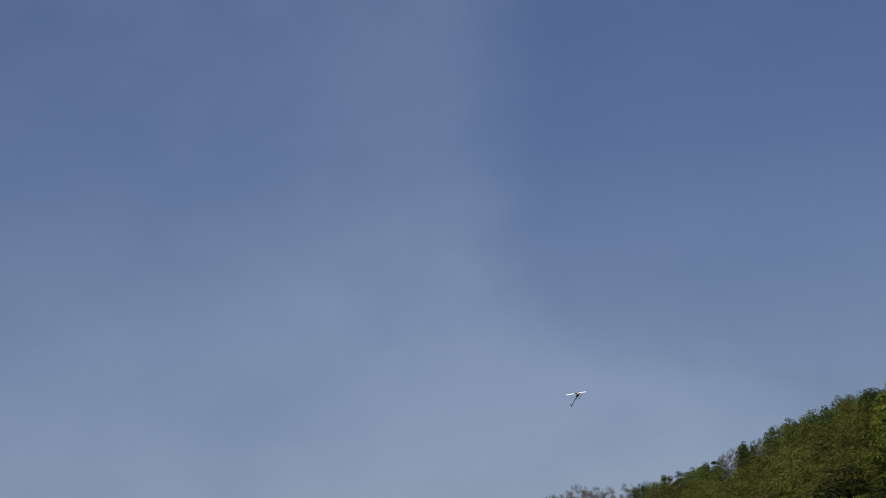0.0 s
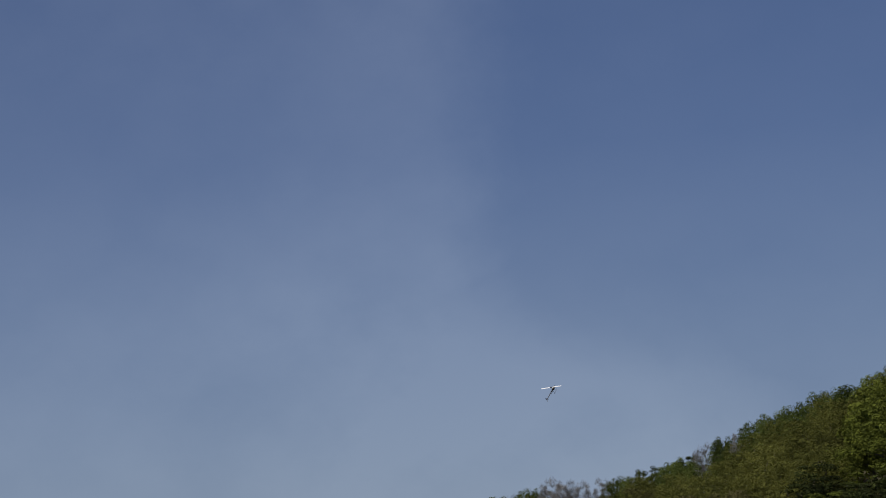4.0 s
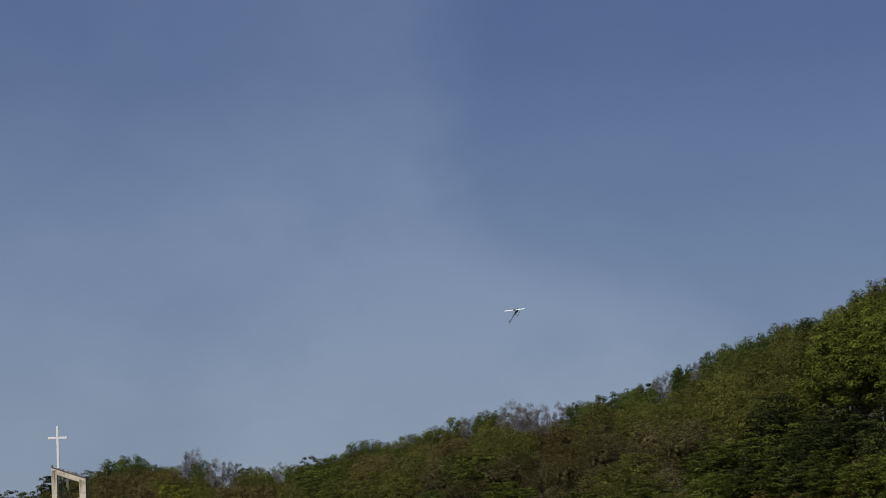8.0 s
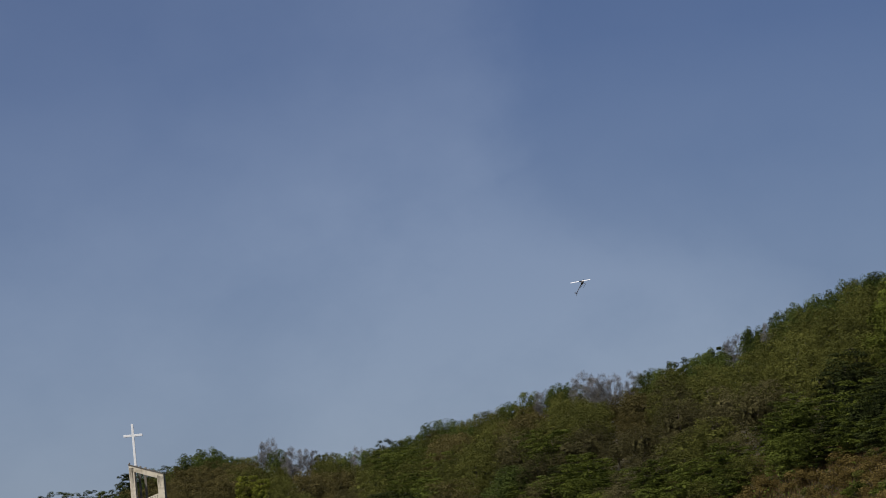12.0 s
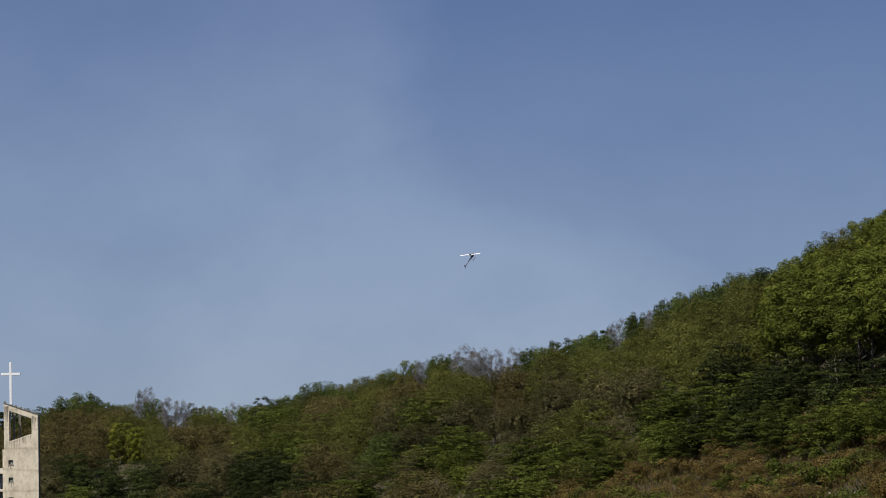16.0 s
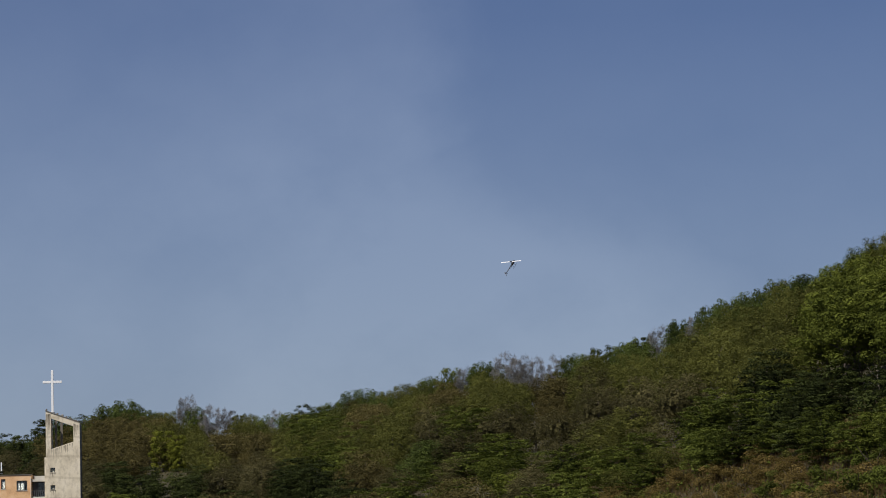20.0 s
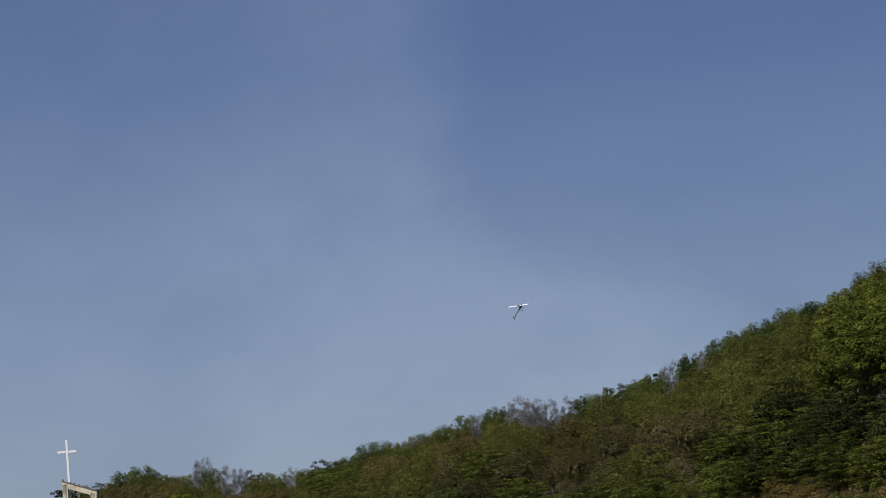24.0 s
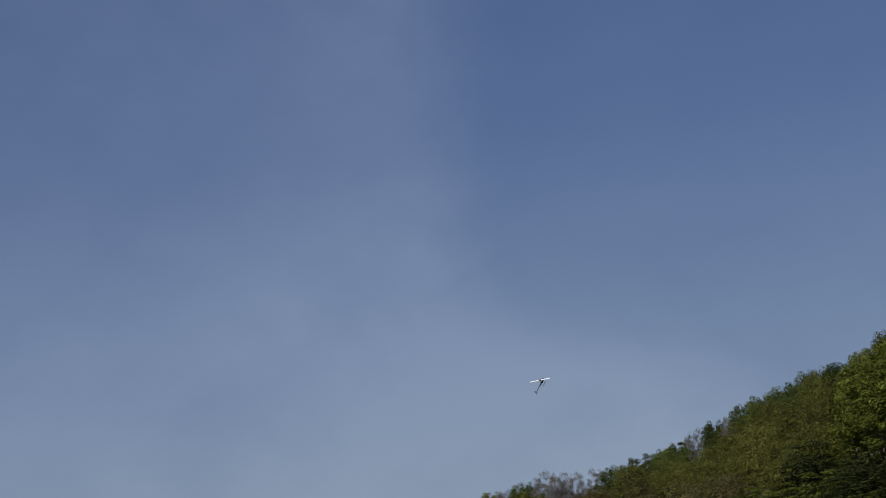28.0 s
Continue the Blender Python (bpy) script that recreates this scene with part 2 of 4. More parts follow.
def part(name, bm, mat, parent=None, label="", at=None):
    """Links a bmesh (or a finished mesh) as one mesh object under a thing or a part."""
    if isinstance(bm, bpy.types.Mesh):
        me = bm
    else:
        me = bpy.data.meshes.new(name)
        bm.to_mesh(me)
        bm.free()
        me.materials.append(mat)
    ob = new(name, me)
    if parent:
        ob.parent = parent
    if at is not None:
        ob.matrix_basis = at
    if mat == GLASS:
        ob.visible_shadow = False
    return tagged(ob, label)


def empty(name, m, label, category, group="", kind=""):
    ob = new(name)
    ob.empty_display_size = 0.3
    ob.matrix_basis = m
    return tagged(ob, label, category, group, kind)


def box(bm, x0, x1, y0, y1, z0, z1, bevel=0.0):
    r = bmesh.ops.create_cube(bm, size=1.0)
    vs = r["verts"]
    for v in vs:
        v.co = Vector(((x0 + x1) / 2 + v.co.x * (x1 - x0), (y0 + y1) / 2 + v.co.y * (y1 - y0), (z0 + z1) / 2 + v.co.z * (z1 - z0)))
    if bevel:
        bmesh.ops.bevel(bm, geom=list({ed for v in vs for ed in v.link_edges}), offset=bevel, segments=1, affect="EDGES")
    return bm


def boxed(*args, bevel=0.0):
    return box(bmesh.new(), *args, bevel=bevel)


def prism(bm, outline, y0, y1):
    """Extrudes an outline of (x, z) from y0 to y1."""
    front = [bm.verts.new((x, y0, z)) for x, z in outline]
    rear = [bm.verts.new((x, y1, z)) for x, z in outline]
    bm.faces.new(front)
    bm.faces.new(rear[::-1])
    for i in range(len(outline)):
        j = (i + 1) % len(outline)
        bm.faces.new((front[j], front[i], rear[i], rear[j]))
    bmesh.ops.recalc_face_normals(bm, faces=bm.faces[:])
    return bm


def wall_pieces(bm, x0, x1, z0, z1, y0, y1, holes):
    """A wall in its plane with true openings: boxes round the holes (x0, x1, z0, z1)."""
    xs = sorted({x0, x1, *[h[0] for h in holes], *[h[1] for h in holes]})
    for xa, xb in zip(xs, xs[1:]):
        mids = sorted([(h[2], h[3]) for h in holes if h[0] <= xa + 1e-6 and h[1] >= xb - 1e-6])
        low = z0
        for h0, h1 in mids:
            if h0 > low:
                box(bm, xa, xb, y0, y1, low, h0)
            low = h1
        if z1 > low:
            box(bm, xa, xb, y0, y1, low, z1)
    return bm


def tube(verts, faces, path, radii, sides=6):
    """Adds a tapered tube along a path of points."""
    start = len(verts)
    for i, p in enumerate(path):
        d = (Vector(path[min(i + 1, len(path) - 1)]) - Vector(path[max(i - 1, 0)])).normalized()
        u = d.orthogonal().normalized()
        w = d.cross(u)
        for k in range(sides):
            t = 2 * math.pi * k / sides
            verts.append(Vector(p) + (u * math.cos(t) + w * math.sin(t)) * radii[i])
    for i in range(len(path) - 1):
        for k in range(sides):
            q, s = start + i * sides, (k + 1) % sides
            faces.append((q + k, q + s, q + sides + s, q + sides + k))
    faces.append(tuple(start + (len(path) - 1) * sides + k for k in range(sides)))


# ---- the ground and the hill ----
FOOT = [(-40, 710), (-12.21, 566.74), (-9.05, 515.99), (-5.98, 448.32), (-2.96, 392.49), (0.03, 346.81), (3.03, 307.9), (6.05, 270.68), (9.13, 247),
    (12.3, 231.77), (19.07, 216.55), (60, 212)]
RIDGE = [(-40, 900), (-12.1, 744.38), (-8.95, 676.71), (-5.89, 619.19), (-2.9, 565.05), (0.06, 509.22), (3.01, 453.39), (5.98, 402.64), (8.98, 360.35),
    (12.07, 333.28), (18.7, 304.52), (60, 296)]
SKYLINE = [(-60, 0.6), (-14.79, 2.03), (-12.17, 2.38), (-11.21, 2.53), (-10.1, 2.63), (-9.3, 2.62), (-8.9, 2.8), (-8.38, 2.98), (-7.46, 3.22), (-6.55, 3.16), (-4.75, 3.01), (-3.55, 3.12),
    (-2.36, 3.39), (-1.17, 3.66), (0.61, 3.98), (2.38, 4.15), (3.57, 4.49), (4.77, 4.98), (5.97, 5.39), (7.06, 5.65), (7.54, 5.87), (8.38, 6.26),
    (9.17, 6.64), (10.83, 7.28), (15.29, 8.03), (25, 5.6), (42, 0.9)]
FOOT_HEIGHT = [(-40, 0), (-12.21, 2.52), (-9.05, 2.43), (-5.98, 2.37), (-2.96, 2.59), (0.03, 3.02), (3.03, 3.6), (6.05, 4.67), (9.13, 5.23), (12.3, 5.45),
    (19.07, 5.99), (60, 0)]
TREE_TOP = 8.4


def along(table, az):
    return float(np.interp(az, [p[0] for p in table], [p[1] for p in table]))


def ground_z(az, d):
    """Height of the bare ground at an azimuth (degrees) and a distance (metres) from the camera."""
    if az < -60 or az > 70:
        return 0.0
    foot, ridge = along(FOOT, az), along(RIDGE, az)
    low = along(FOOT_HEIGHT, az)
    high = max(low + 1, EYE[2] + ridge * math.tan(radians(along(SKYLINE, az))) - TREE_TOP)
    x, y = d * math.sin(radians(az)), d * math.cos(radians(az))
    rough = noise.noise((x / 16, y / 16, 0)) * 1.1 + noise.noise((x / 5, y / 5, 3)) * 0.3
    if d <= foot:
        t = min(1, max(0, (d - foot + 105) / 105))
        return low * t * t * (3 - 2 * t) + rough * 0.25 * t
    if d <= ridge:
        t = (d - foot) / (ridge - foot)
        return low + (high - low) * (0.72 * t + 0.28 * (1 - (1 - t) ** 2)) + rough * (1 - 0.6 * t)
    t = min(1, (d - ridge) / 280)
    return high * (1 - t * t * (3 - 2 * t)) + rough * 0.4 * (1 - t)


def place(az, d, dz=0.0):
    return Vector((d * math.sin(radians(az)), d * math.cos(radians(az)), ground_z(az, d) + dz))


def build_ground():
    angles = [*np.arange(-180, -60, 6.0), *np.arange(-60, -14, 2.0), *np.arange(-14, 14, 0.3), *np.arange(14, 70, 2.0), *np.arange(70, 180, 6.0)]
    rings = [1.5, 5, 12, 25, 45, 65, 90, 115, 140, *np.arange(155, 790, 7.5), 820, 870, 940, 1050, 1250, 1600, 2400, 3400, 4600]
    verts, faces = [Vector((0, 0, 0))], []
    for d in rings:
        verts += [place(az, d) for az in angles]
    n = len(angles)
    faces += [(0, 1 + (k + 1) % n, 1 + k) for k in range(n)]
    for i in range(len(rings) - 1):
        for k in range(n):
            s = (k + 1) % n
            faces.append((1 + i * n + k, 1 + i * n + s, 1 + (i + 1) * n + s, 1 + (i + 1) * n + k))
    ob = new("ground", mesh_of("ground", verts, faces, SOIL, True))
    tagged(ob, "brown leaf-littered soil rising into a wooded hill", "ground", kind="structure")


build_ground()


def build_dirt_track():
    """A bare sandy track on the bank at the foot of the hill."""
    verts, faces = [], []
    stops = np.arange(6.65, 20.5, 0.24)
    for az in stops:
        far = float(np.interp(az, [6.65, 7.5, 8.2, 9.44, 20.5], [206, 217, 225, 230, 215])) + 1.2 * noise.noise((az * 2.9, 0, 0))
        for k in range(9):
            d = far - 30 * (1 - k / 8)
            verts.append(place(az, d, 0.06 + (0.25 * math.sin(math.pi * k / 8))))
    for i in range(len(stops) - 1):
        for k in range(8):
            q = i * 9 + k
            faces.append((q, q + 9, q + 10, q + 1))
    ob = new("dirt_track", mesh_of("dirt_track", verts, faces, DIRT, True))
    tagged(ob, "bare sandy tan dirt track on the grassy bank", "track", kind="structure")


build_dirt_track()

# ---- the church: tower, building, sign ----
TOWER_AZ, TOWER_D = -8.63, 460.0
CHURCH = pose(TOWER_D * math.sin(radians(TOWER_AZ)), TOWER_D * math.cos(radians(TOWER_AZ)), 2.9, 0, 0, -TOWER_AZ - 4.6)
# local x runs along the front from the tower's left edge at -2.7, y away from the camera


def local(x, y, z):
    return CHURCH @ Matrix.Translation((x - 2.7, y, z))


def build_tower():
    t = empty("bell_tower", local(0, 0, 0), "tall stained concrete bell tower with a slanted open belfry", "tower")
    holes = [(0.68, 1.44, z - 0.37, z + 0.37) for z in (14.5, 11.68, 8.5, 5.1)]
    front = wall_pieces(bmesh.new(), 0, 5.5, -3.5, 17.9, 0, 0.35, holes)
    prism(front, [(0.83, 17.9), (4.46, 17.9), (4.46, 19.05)], 0, 0.35)
    part("front_wall", front, CONCRETE, t)
    part("left_pier", prism(bmesh.new(), [(0, 17.9), (0.83, 17.9), (0.83, 23.8), (0, 24.1)], 0, 0.9), CONCRETE, t)
    part("right_pier", prism(bmesh.new(), [(4.46, 17.9), (5.5, 17.9), (5.5, 22.1), (4.46, 22.48)], 0, 0.9), CONCRETE, t)
    part("top_beam", prism(bmesh.new(), [(0.83, 22.9), (4.46, 21.55), (4.46, 22.48), (0.83, 23.8)], 0, 0.6), CONCRETE, t)
    part("side_wall", boxed(0, 0.35, 0.35, 4.0, -3.5, 17.9), CONCRETE, t)
    part("side_wall", boxed(0.02, 0.35, 0.9, 3.1, 17.9, 23.2), CONCRETE, t)
    # the right side's shade is put into its colour, all the way up
    part("side_wall", boxed(5.15, 5.503, 0.35, 4.0, -3.5, 19.0), WEATHERED_SHADED, t, "side wall with its shade put into a dark concrete")
    part("rear_wall", boxed(0.35, 5.15, 3.65, 4.0, -3.5, 17.4), CONCRETE, t)
    part("floor_slab", boxed(0.35, 5.15, 0.35, 3.65, 17.0, 17.3), CONCRETE, t)
    part("rear_pier", boxed(0, 0.8, 3.1, 4.0, 17.9, 23.9), CONCRETE, t)
    part("rear_post", boxed(1.2, 1.55, 3.35, 3.7, 17.4, 22.7), WEATHERED_SHADED, t)
    part("rear_post", boxed(2.1, 2.48, 3.35, 3.7, 17.4, 22.4), WEATHERED_SHADED, t)
    # right rear pier: dark colour carries on the painted shade
    part("rear_pier", prism(bmesh.new(), [(4.7, 19.0), (5.5, 19.0), (5.5, 22.1), (4.7, 22.35)], 3.1, 4.0), WEATHERED_SHADED, t, "rear pier darkened for the tower's shaded side")
    part("rear_beam", prism(bmesh.new(), [(0.8, 23.0), (4.7, 21.6), (4.7, 22.35), (0.8, 23.7)], 3.3, 4.0), CONCRETE, t)
    part("side_beam", boxed(0, 0.5, 0.9, 3.1, 23.2, 23.8), CONCRETE, t)
    # right beam, wall and a thin added sheet, coloured dark as shade
    part("side_beam", boxed(5.0, 5.503, 0.9, 3.1, 21.4, 22.05), WEATHERED_SHADED, t)
    part("side_wall", boxed(5.2, 5.503, 0.903, 3.097, 19.003, 21.397), WEATHERED_SHADED, t, "side wall with its shade put into a dark concrete")
    part("side_shade_sheet", boxed(5.503, 5.535, 0.02, 0.9, 17.95, 22.03), WEATHERED_SHADED, t, "thin sheet darkened for the tower's shaded side")
    part("coping", prism(bmesh.new(), [(-0.08, 24.13), (5.62, 22.08), (5.62, 22.2), (-0.08, 24.27)], -0.08, 0.95), WEATHERED_SHADED, t, "dark weathered coping")
    for x, wide, tall in ((0.15, 0.22, 0.3), (1.9, 0.3, 0.22), (2.7, 0.36, 0.26), (3.35, 0.26, 0.2), (4.1, 0.4, 0.18), (4.9, 0.3, 0.15)):
        z = 24.27 - (x + 0.08) * 0.363
        part("cap_stone", boxed(x - wide / 2, x + wide / 2, 0.15, 0.6, z - 0.12, z + tall, bevel=0.05), WEATHERED_SHADED, t, "small dark block on the coping")
    part("side_fin", boxed(-0.27, -0.003, 0.2, 3.6, -3.5, 16.6), CONCRETE, t)
    for x0, x1, z0, z1 in holes:
        w = part("window", boxed(x0, x1, 0.16, 0.2, z0, z1), GLASS, t, "small square dark window")
        for args in ((x0, x0 + 0.07, z0, z1), (x1 - 0.07, x1, z0, z1), (x0 + 0.07, x1 - 0.07, z0, z0 + 0.07), (x0 + 0.07, x1 - 0.07, z1 - 0.07, z1)):
            part("frame", boxed(args[0], args[1], 0.12, 0.158, args[2], args[3]), FRAME, w)
        part("sill", boxed(x0 - 0.06, x1 + 0.06, -0.06, 0.1, z0 - 0.07, z0 - 0.002), CONCRETE, w)
        if z0 > 10:
            part("blind", boxed(x0 + 0.07, x1 - 0.07, 0.23, 0.25, z0 + 0.07, z1 - 0.07), WEATHERED_SHADED, w, "drawn grey blind")


STAIN = surface("dark_rain_stain", [(0.3, (0.26, 0.23, 0.18)), (0.6, (0.36, 0.32, 0.25)), (0.85, (0.48, 0.43, 0.35))], 2.5, 0.95, 0.3)


def build_stains():
    """Ragged soot and rain streaks on the tower's front, thin crusts on the concrete."""
    t = bpy.data.objects["bell_tower"]
    r = random.Random(5)
    runs = [(0.05 + 0.8 * k / 7, 23.6, r.uniform(0.8, 3.2)) for k in range(7)] + [(0.9 + 0.33 * k, 17.85 + max(0.0, 0.33 * k - 0.1) * 0.3, r.uniform(0.4, 2.2)) for k in range(11)]
    runs += [(4.5 + 0.22 * k, 22.0 - 0.08 * k, r.uniform(0.6, 2.4)) for k in range(5)] + [(0.7 + 0.35 * k, z - 0.47, r.uniform(0.3, 1.1)) for z in (14.5, 11.68, 8.5) for k in range(3)]
    for x, top, long in runs:
        w = r.uniform(0.05, 0.15)
        x += r.uniform(-0.08, 0.08)
        bm = bmesh.new()
        n = 7
        left = [(max(0.02, x - w * (1 - (i / n) ** 1.5) * r.uniform(0.5, 1.0)), top - long * i / n) for i in range(n)]
        right = [(min(5.46, x + w * (1 - (i / n) ** 1.5) * r.uniform(0.5, 1.0)), top - long * i / n) for i in range(n)]
        prism(bm, left + [(x, top - long)] + right[::-1], -0.006, 0.004)
        part("rain_stain", bm, STAIN, t, "dark ragged rain streak")


def build_cross():
    c = empty("rooftop_cross", local(1.12, 0.45, 23.85), "tall slim white painted cross standing on the tower", "cross")
    part("upright", boxed(-0.19, 0.19, -0.16, 0.16, 0.0, 6.9, bevel=0.03), WHITE, c)
    part("crossbar", boxed(-1.55, -0.193, -0.16, 0.16, 4.8, 5.18, bevel=0.03), WHITE, c)
    part("crossbar", boxed(0.193, 1.55, -0.16, 0.16, 4.8, 5.18, bevel=0.03), WHITE, c)
    part("foot_plate", boxed(-0.34, 0.34, -0.3, 0.3, -0.25, 0.06), STEEL, c)


def framed_window(parent, x0, x1, z0, z1, y, bars=1, blind=0.0):
    w = part("window", boxed(x0, x1, y, y + 0.03, z0, z1), GLASS, parent)
    f = 0.08
    for args in ((x0, x0 + f, z0, z1), (x1 - f, x1, z0, z1), (x0 + f, x1 - f, z0, z0 + f), (x0 + f, x1 - f, z1 - f, z1)):
        part("frame", boxed(args[0], args[1], y - 0.05, y - 0.003, args[2], args[3]), FRAME, w)
    for i in range(bars):
        x = x0 + (x1 - x0) * (i + 1) / (bars + 1)
        part("mullion", boxed(x - 0.03, x + 0.03, y - 0.04, y - 0.004, z0 + f, z1 - f), FRAME, w)
    if blind:
        part("blind", boxed(x0 + f, x0 + (x1 - x0) * blind, y + 0.06, y + 0.08, z0 + 0.1, z1 - 0.25), BLIND, w, "white half-drawn blind")
    part("sill", boxed(x0 - 0.08, x1 + 0.08, y - 0.24, y - 0.06, z0 - 0.08, z0 - 0.002), PALE, w)


def build_church():
    b = empty("church_building", local(-0.25, 0, 0.13), "orange plastered church building with tall narrow windows", "building")
    arch = (-12.0, -8.8, 11.3, 12.9)
    holes = [(-4.6, -2.9, 11.2, 12.8), (-7.1, -6.4, 11.5, 13.1), arch, (-15.0, -14.3, 11.5, 13.1), (-18.4, -16.7, 11.2, 12.8), (-21.0, -20.3, 11.5, 13.1)]
    for x in (-4.05, -7.1, -9.1, -11.9, -15.0, -17.9, -21.0):
        holes += [(x, x + 0.7, 4.7, 9.6), (x, x + 0.7, 0.9, 3.4)]
    part("front_wall", wall_pieces(bmesh.new(), -24.0, -2.2, -3.5, 13.7, 0.6, 0.9, holes), ORANGE, b)
    part("rear_wall", boxed(-24.0, -2.2, 12.3, 12.6, -3.5, 13.7), ORANGE, b)
    part("side_wall", boxed(-24.0, -23.7, 0.9, 12.3, -3.5, 13.7), ORANGE, b)
    part("side_wall", boxed(-2.5, -2.2, 0.9, 12.3, -3.5, 13.7), ORANGE, b)
    part("roof", boxed(-23.7, -2.5, 0.9, 12.3, 13.1, 13.4), ROOF, b)
    part("coping", boxed(-24.1, -2.1, 0.5, 1.0, 13.703, 13.8), ROOF, b, "dark parapet coping")
    for z in (3.8, 10.2):
        part("floor_slab", boxed(-23.7, -2.5, 0.92, 12.3, z, z + 0.25), PALE, b)
    # the arched top-floor window: corner fillers make the round head
    r, cx = 1.6, -10.4
    for side in (-1, 1):
        pts = [(cx + side * r, 12.9), (cx, 12.9)] + [(cx + side * r * math.sin(math.pi / 2 * i / 10), 11.3 + r * math.cos(math.pi / 2 * i / 10)) for i in range(1, 11)]
        part("spandrel", prism(bmesh.new(), pts, 0.603, 0.897), ORANGE, b)
    blinds = {0: 0.75, 1: 0.9, 2: 0.55, 4: 0.6}
    for i, (x0, x1, z0, z1) in enumerate(holes):
        framed_window(b, x0, x1, z0, z1, 0.78, 2 if x1 - x0 > 1 else 0, blinds.get(i, 0.0))
    for x in (-2.3, -13.0, -23.85):
        part("downpipe", boxed(x - 0.05, x + 0.05, 0.48, 0.597, 0.1, 13.3), PALE, b)
    # the stair and balcony bay between the building and the tower
    bay = part("balcony_bay", boxed(-2.19, -0.03, 2.2, 2.5, -3.5, 12.6), FRAME, b, "recessed balcony bay with dark glazing")
    for z in (2.9, 6.2, 9.7):
        part("slab", boxed(-2.19, -0.03, 0.75, 2.2, z, z + 0.42, bevel=0.02), PALE, bay)
        part("glass_door", boxed(-1.25, -0.2, 2.14, 2.197, z + 0.45, z + 2.7), GLASS, bay)
        part("door_frame", boxed(-1.34, -1.252, 2.1, 2.197, z + 0.45, z + 2.8), FRAME, bay)
        part("railing", boxed(-2.15, -0.06, 0.8, 0.84, z + 1.35, z + 1.42), STEEL, bay)
        for k in range(7):
            part("baluster", boxed(-2.1 + k * 0.33, -2.07 + k * 0.33, 0.8, 0.83, z + 0.42, z + 1.35), STEEL, bay)
    part("slab", boxed(-2.19, -0.03, 0.75, 2.5, 12.603, 12.95), PALE, bay)
    part("parapet", boxed(-1.7, -0.03, 0.8, 2.4, 12.953, 13.5), PALE, bay)


def stroke(bm, x0, x1, z0, z1):
    box(bm, x0, x1, -0.06, 0.06, z0, z1)


def ring(bm, cx, cz, r, thick, n=16):
    for i in range(n):
        a0, a1 = 2 * math.pi * i / n, 2 * math.pi * (i + 1) / n
        prism(bm, [(cx + (r - thick) * math.cos(a0), cz + (r - thick) * math.sin(a0)), (cx + r * math.cos(a0), cz + r * math.sin(a0)),
                   (cx + r * math.cos(a1), cz + r * math.sin(a1)), (cx + (r - thick) * math.cos(a1), cz + (r - thick) * math.sin(a1))], -0.06, 0.06)


def build_sign():
    """White block characters on the roof edge; three are legible, the others are plain bars."""
    s = empty("roof_sign", local(-15.44, 0.75, 13.93), "white block letters on a steel frame along the roof edge", "sign")
    for z in (0.22, 0.62):
        part("rail", boxed(0.0, 8.4, 0.065, 0.11, z, z + 0.06), STEEL, s)
    for x in (0.2, 2.2, 4.2, 6.2, 8.2):
        part("post", boxed(x - 0.03, x + 0.03, 0.112, 0.17, 0.0, 2.0), STEEL, s)
    for i in range(3):
        bm = bmesh.new()
        stroke(bm, 0.0, 1.15, 0.0, 1.4)
        part("bar", bm, WHITE, s, at=Matrix.Translation((0.1 + 1.4 * i, 0, 0.65)))
    bm = bmesh.new()   # il
    ring(bm, 0.4, 1.08, 0.34, 0.15)
    stroke(bm, 0.95, 1.15, 0.66, 1.42)
    for z in (0.46, 0.22, -0.02):
        stroke(bm, 0.15, 1.15, z, z + 0.13)
    stroke(bm, 0.98, 1.15, 0.352, 0.458)
    stroke(bm, 0.15, 0.32, 0.112, 0.218)
    part("letter", bm, WHITE, s, at=Matrix.Translation((4.3, 0, 0.65)))
    bm = bmesh.new()   # gyo
    stroke(bm, 0.15, 1.05, 1.22, 1.4)
    stroke(bm, 0.86, 1.05, 0.6, 1.218)
    stroke(bm, 0.3, 0.47, 0.182, 0.8)
    stroke(bm, 0.62, 0.79, 0.182, 0.58)
    stroke(bm, 0.0, 1.18, 0.0, 0.18)
    part("letter", bm, WHITE, s, at=Matrix.Translation((5.7, 0, 0.65)))
    bm = bmesh.new()   # hoe
    stroke(bm, 0.25, 0.6, 1.28, 1.42)
    stroke(bm, 0.05, 0.8, 1.08, 1.22)
    ring(bm, 0.42, 0.72, 0.3, 0.14)
    stroke(bm, 0.35, 0.5, 0.232, 0.41)
    stroke(bm, 0.0, 0.86, 0.08, 0.23)
    stroke(bm, 0.95, 1.14, -0.02, 1.42)
    part("letter", bm, WHITE, s, at=Matrix.Translation((7.1, 0, 0.65)))


build_tower()
build_stains()
build_cross()
build_church()
build_sign()

# ---- trees ----
rng = np.random.default_rng(7)


def leaf_quads(points, normals, length, width):
    """Small three-cornered leaf sprays lying across their normals; returns verts and faces."""
    n = len(points)
    t = rng.normal(size=(n, 3))
    t -= normals * (t * normals).sum(1, keepdims=True)
    t /= np.linalg.norm(t, axis=1, keepdims=True)
    b = np.cross(normals, t)
    ln = (length * rng.uniform(0.6, 1.4, n))[:, None]
    wd = (width * rng.uniform(0.6, 1.4, n))[:, None]
    v = np.stack([points - t * ln * 0.6, points + t * ln * 0.5 + b * wd * 0.5, points + t * ln * 0.3 - b * wd * 0.6], 1).reshape(-1, 3)
    f = np.arange(3 * n).reshape(-1, 3)
    return v.tolist(), f.tolist()


def unit(v):
    return v / np.linalg.norm(v, axis=1, keepdims=True)


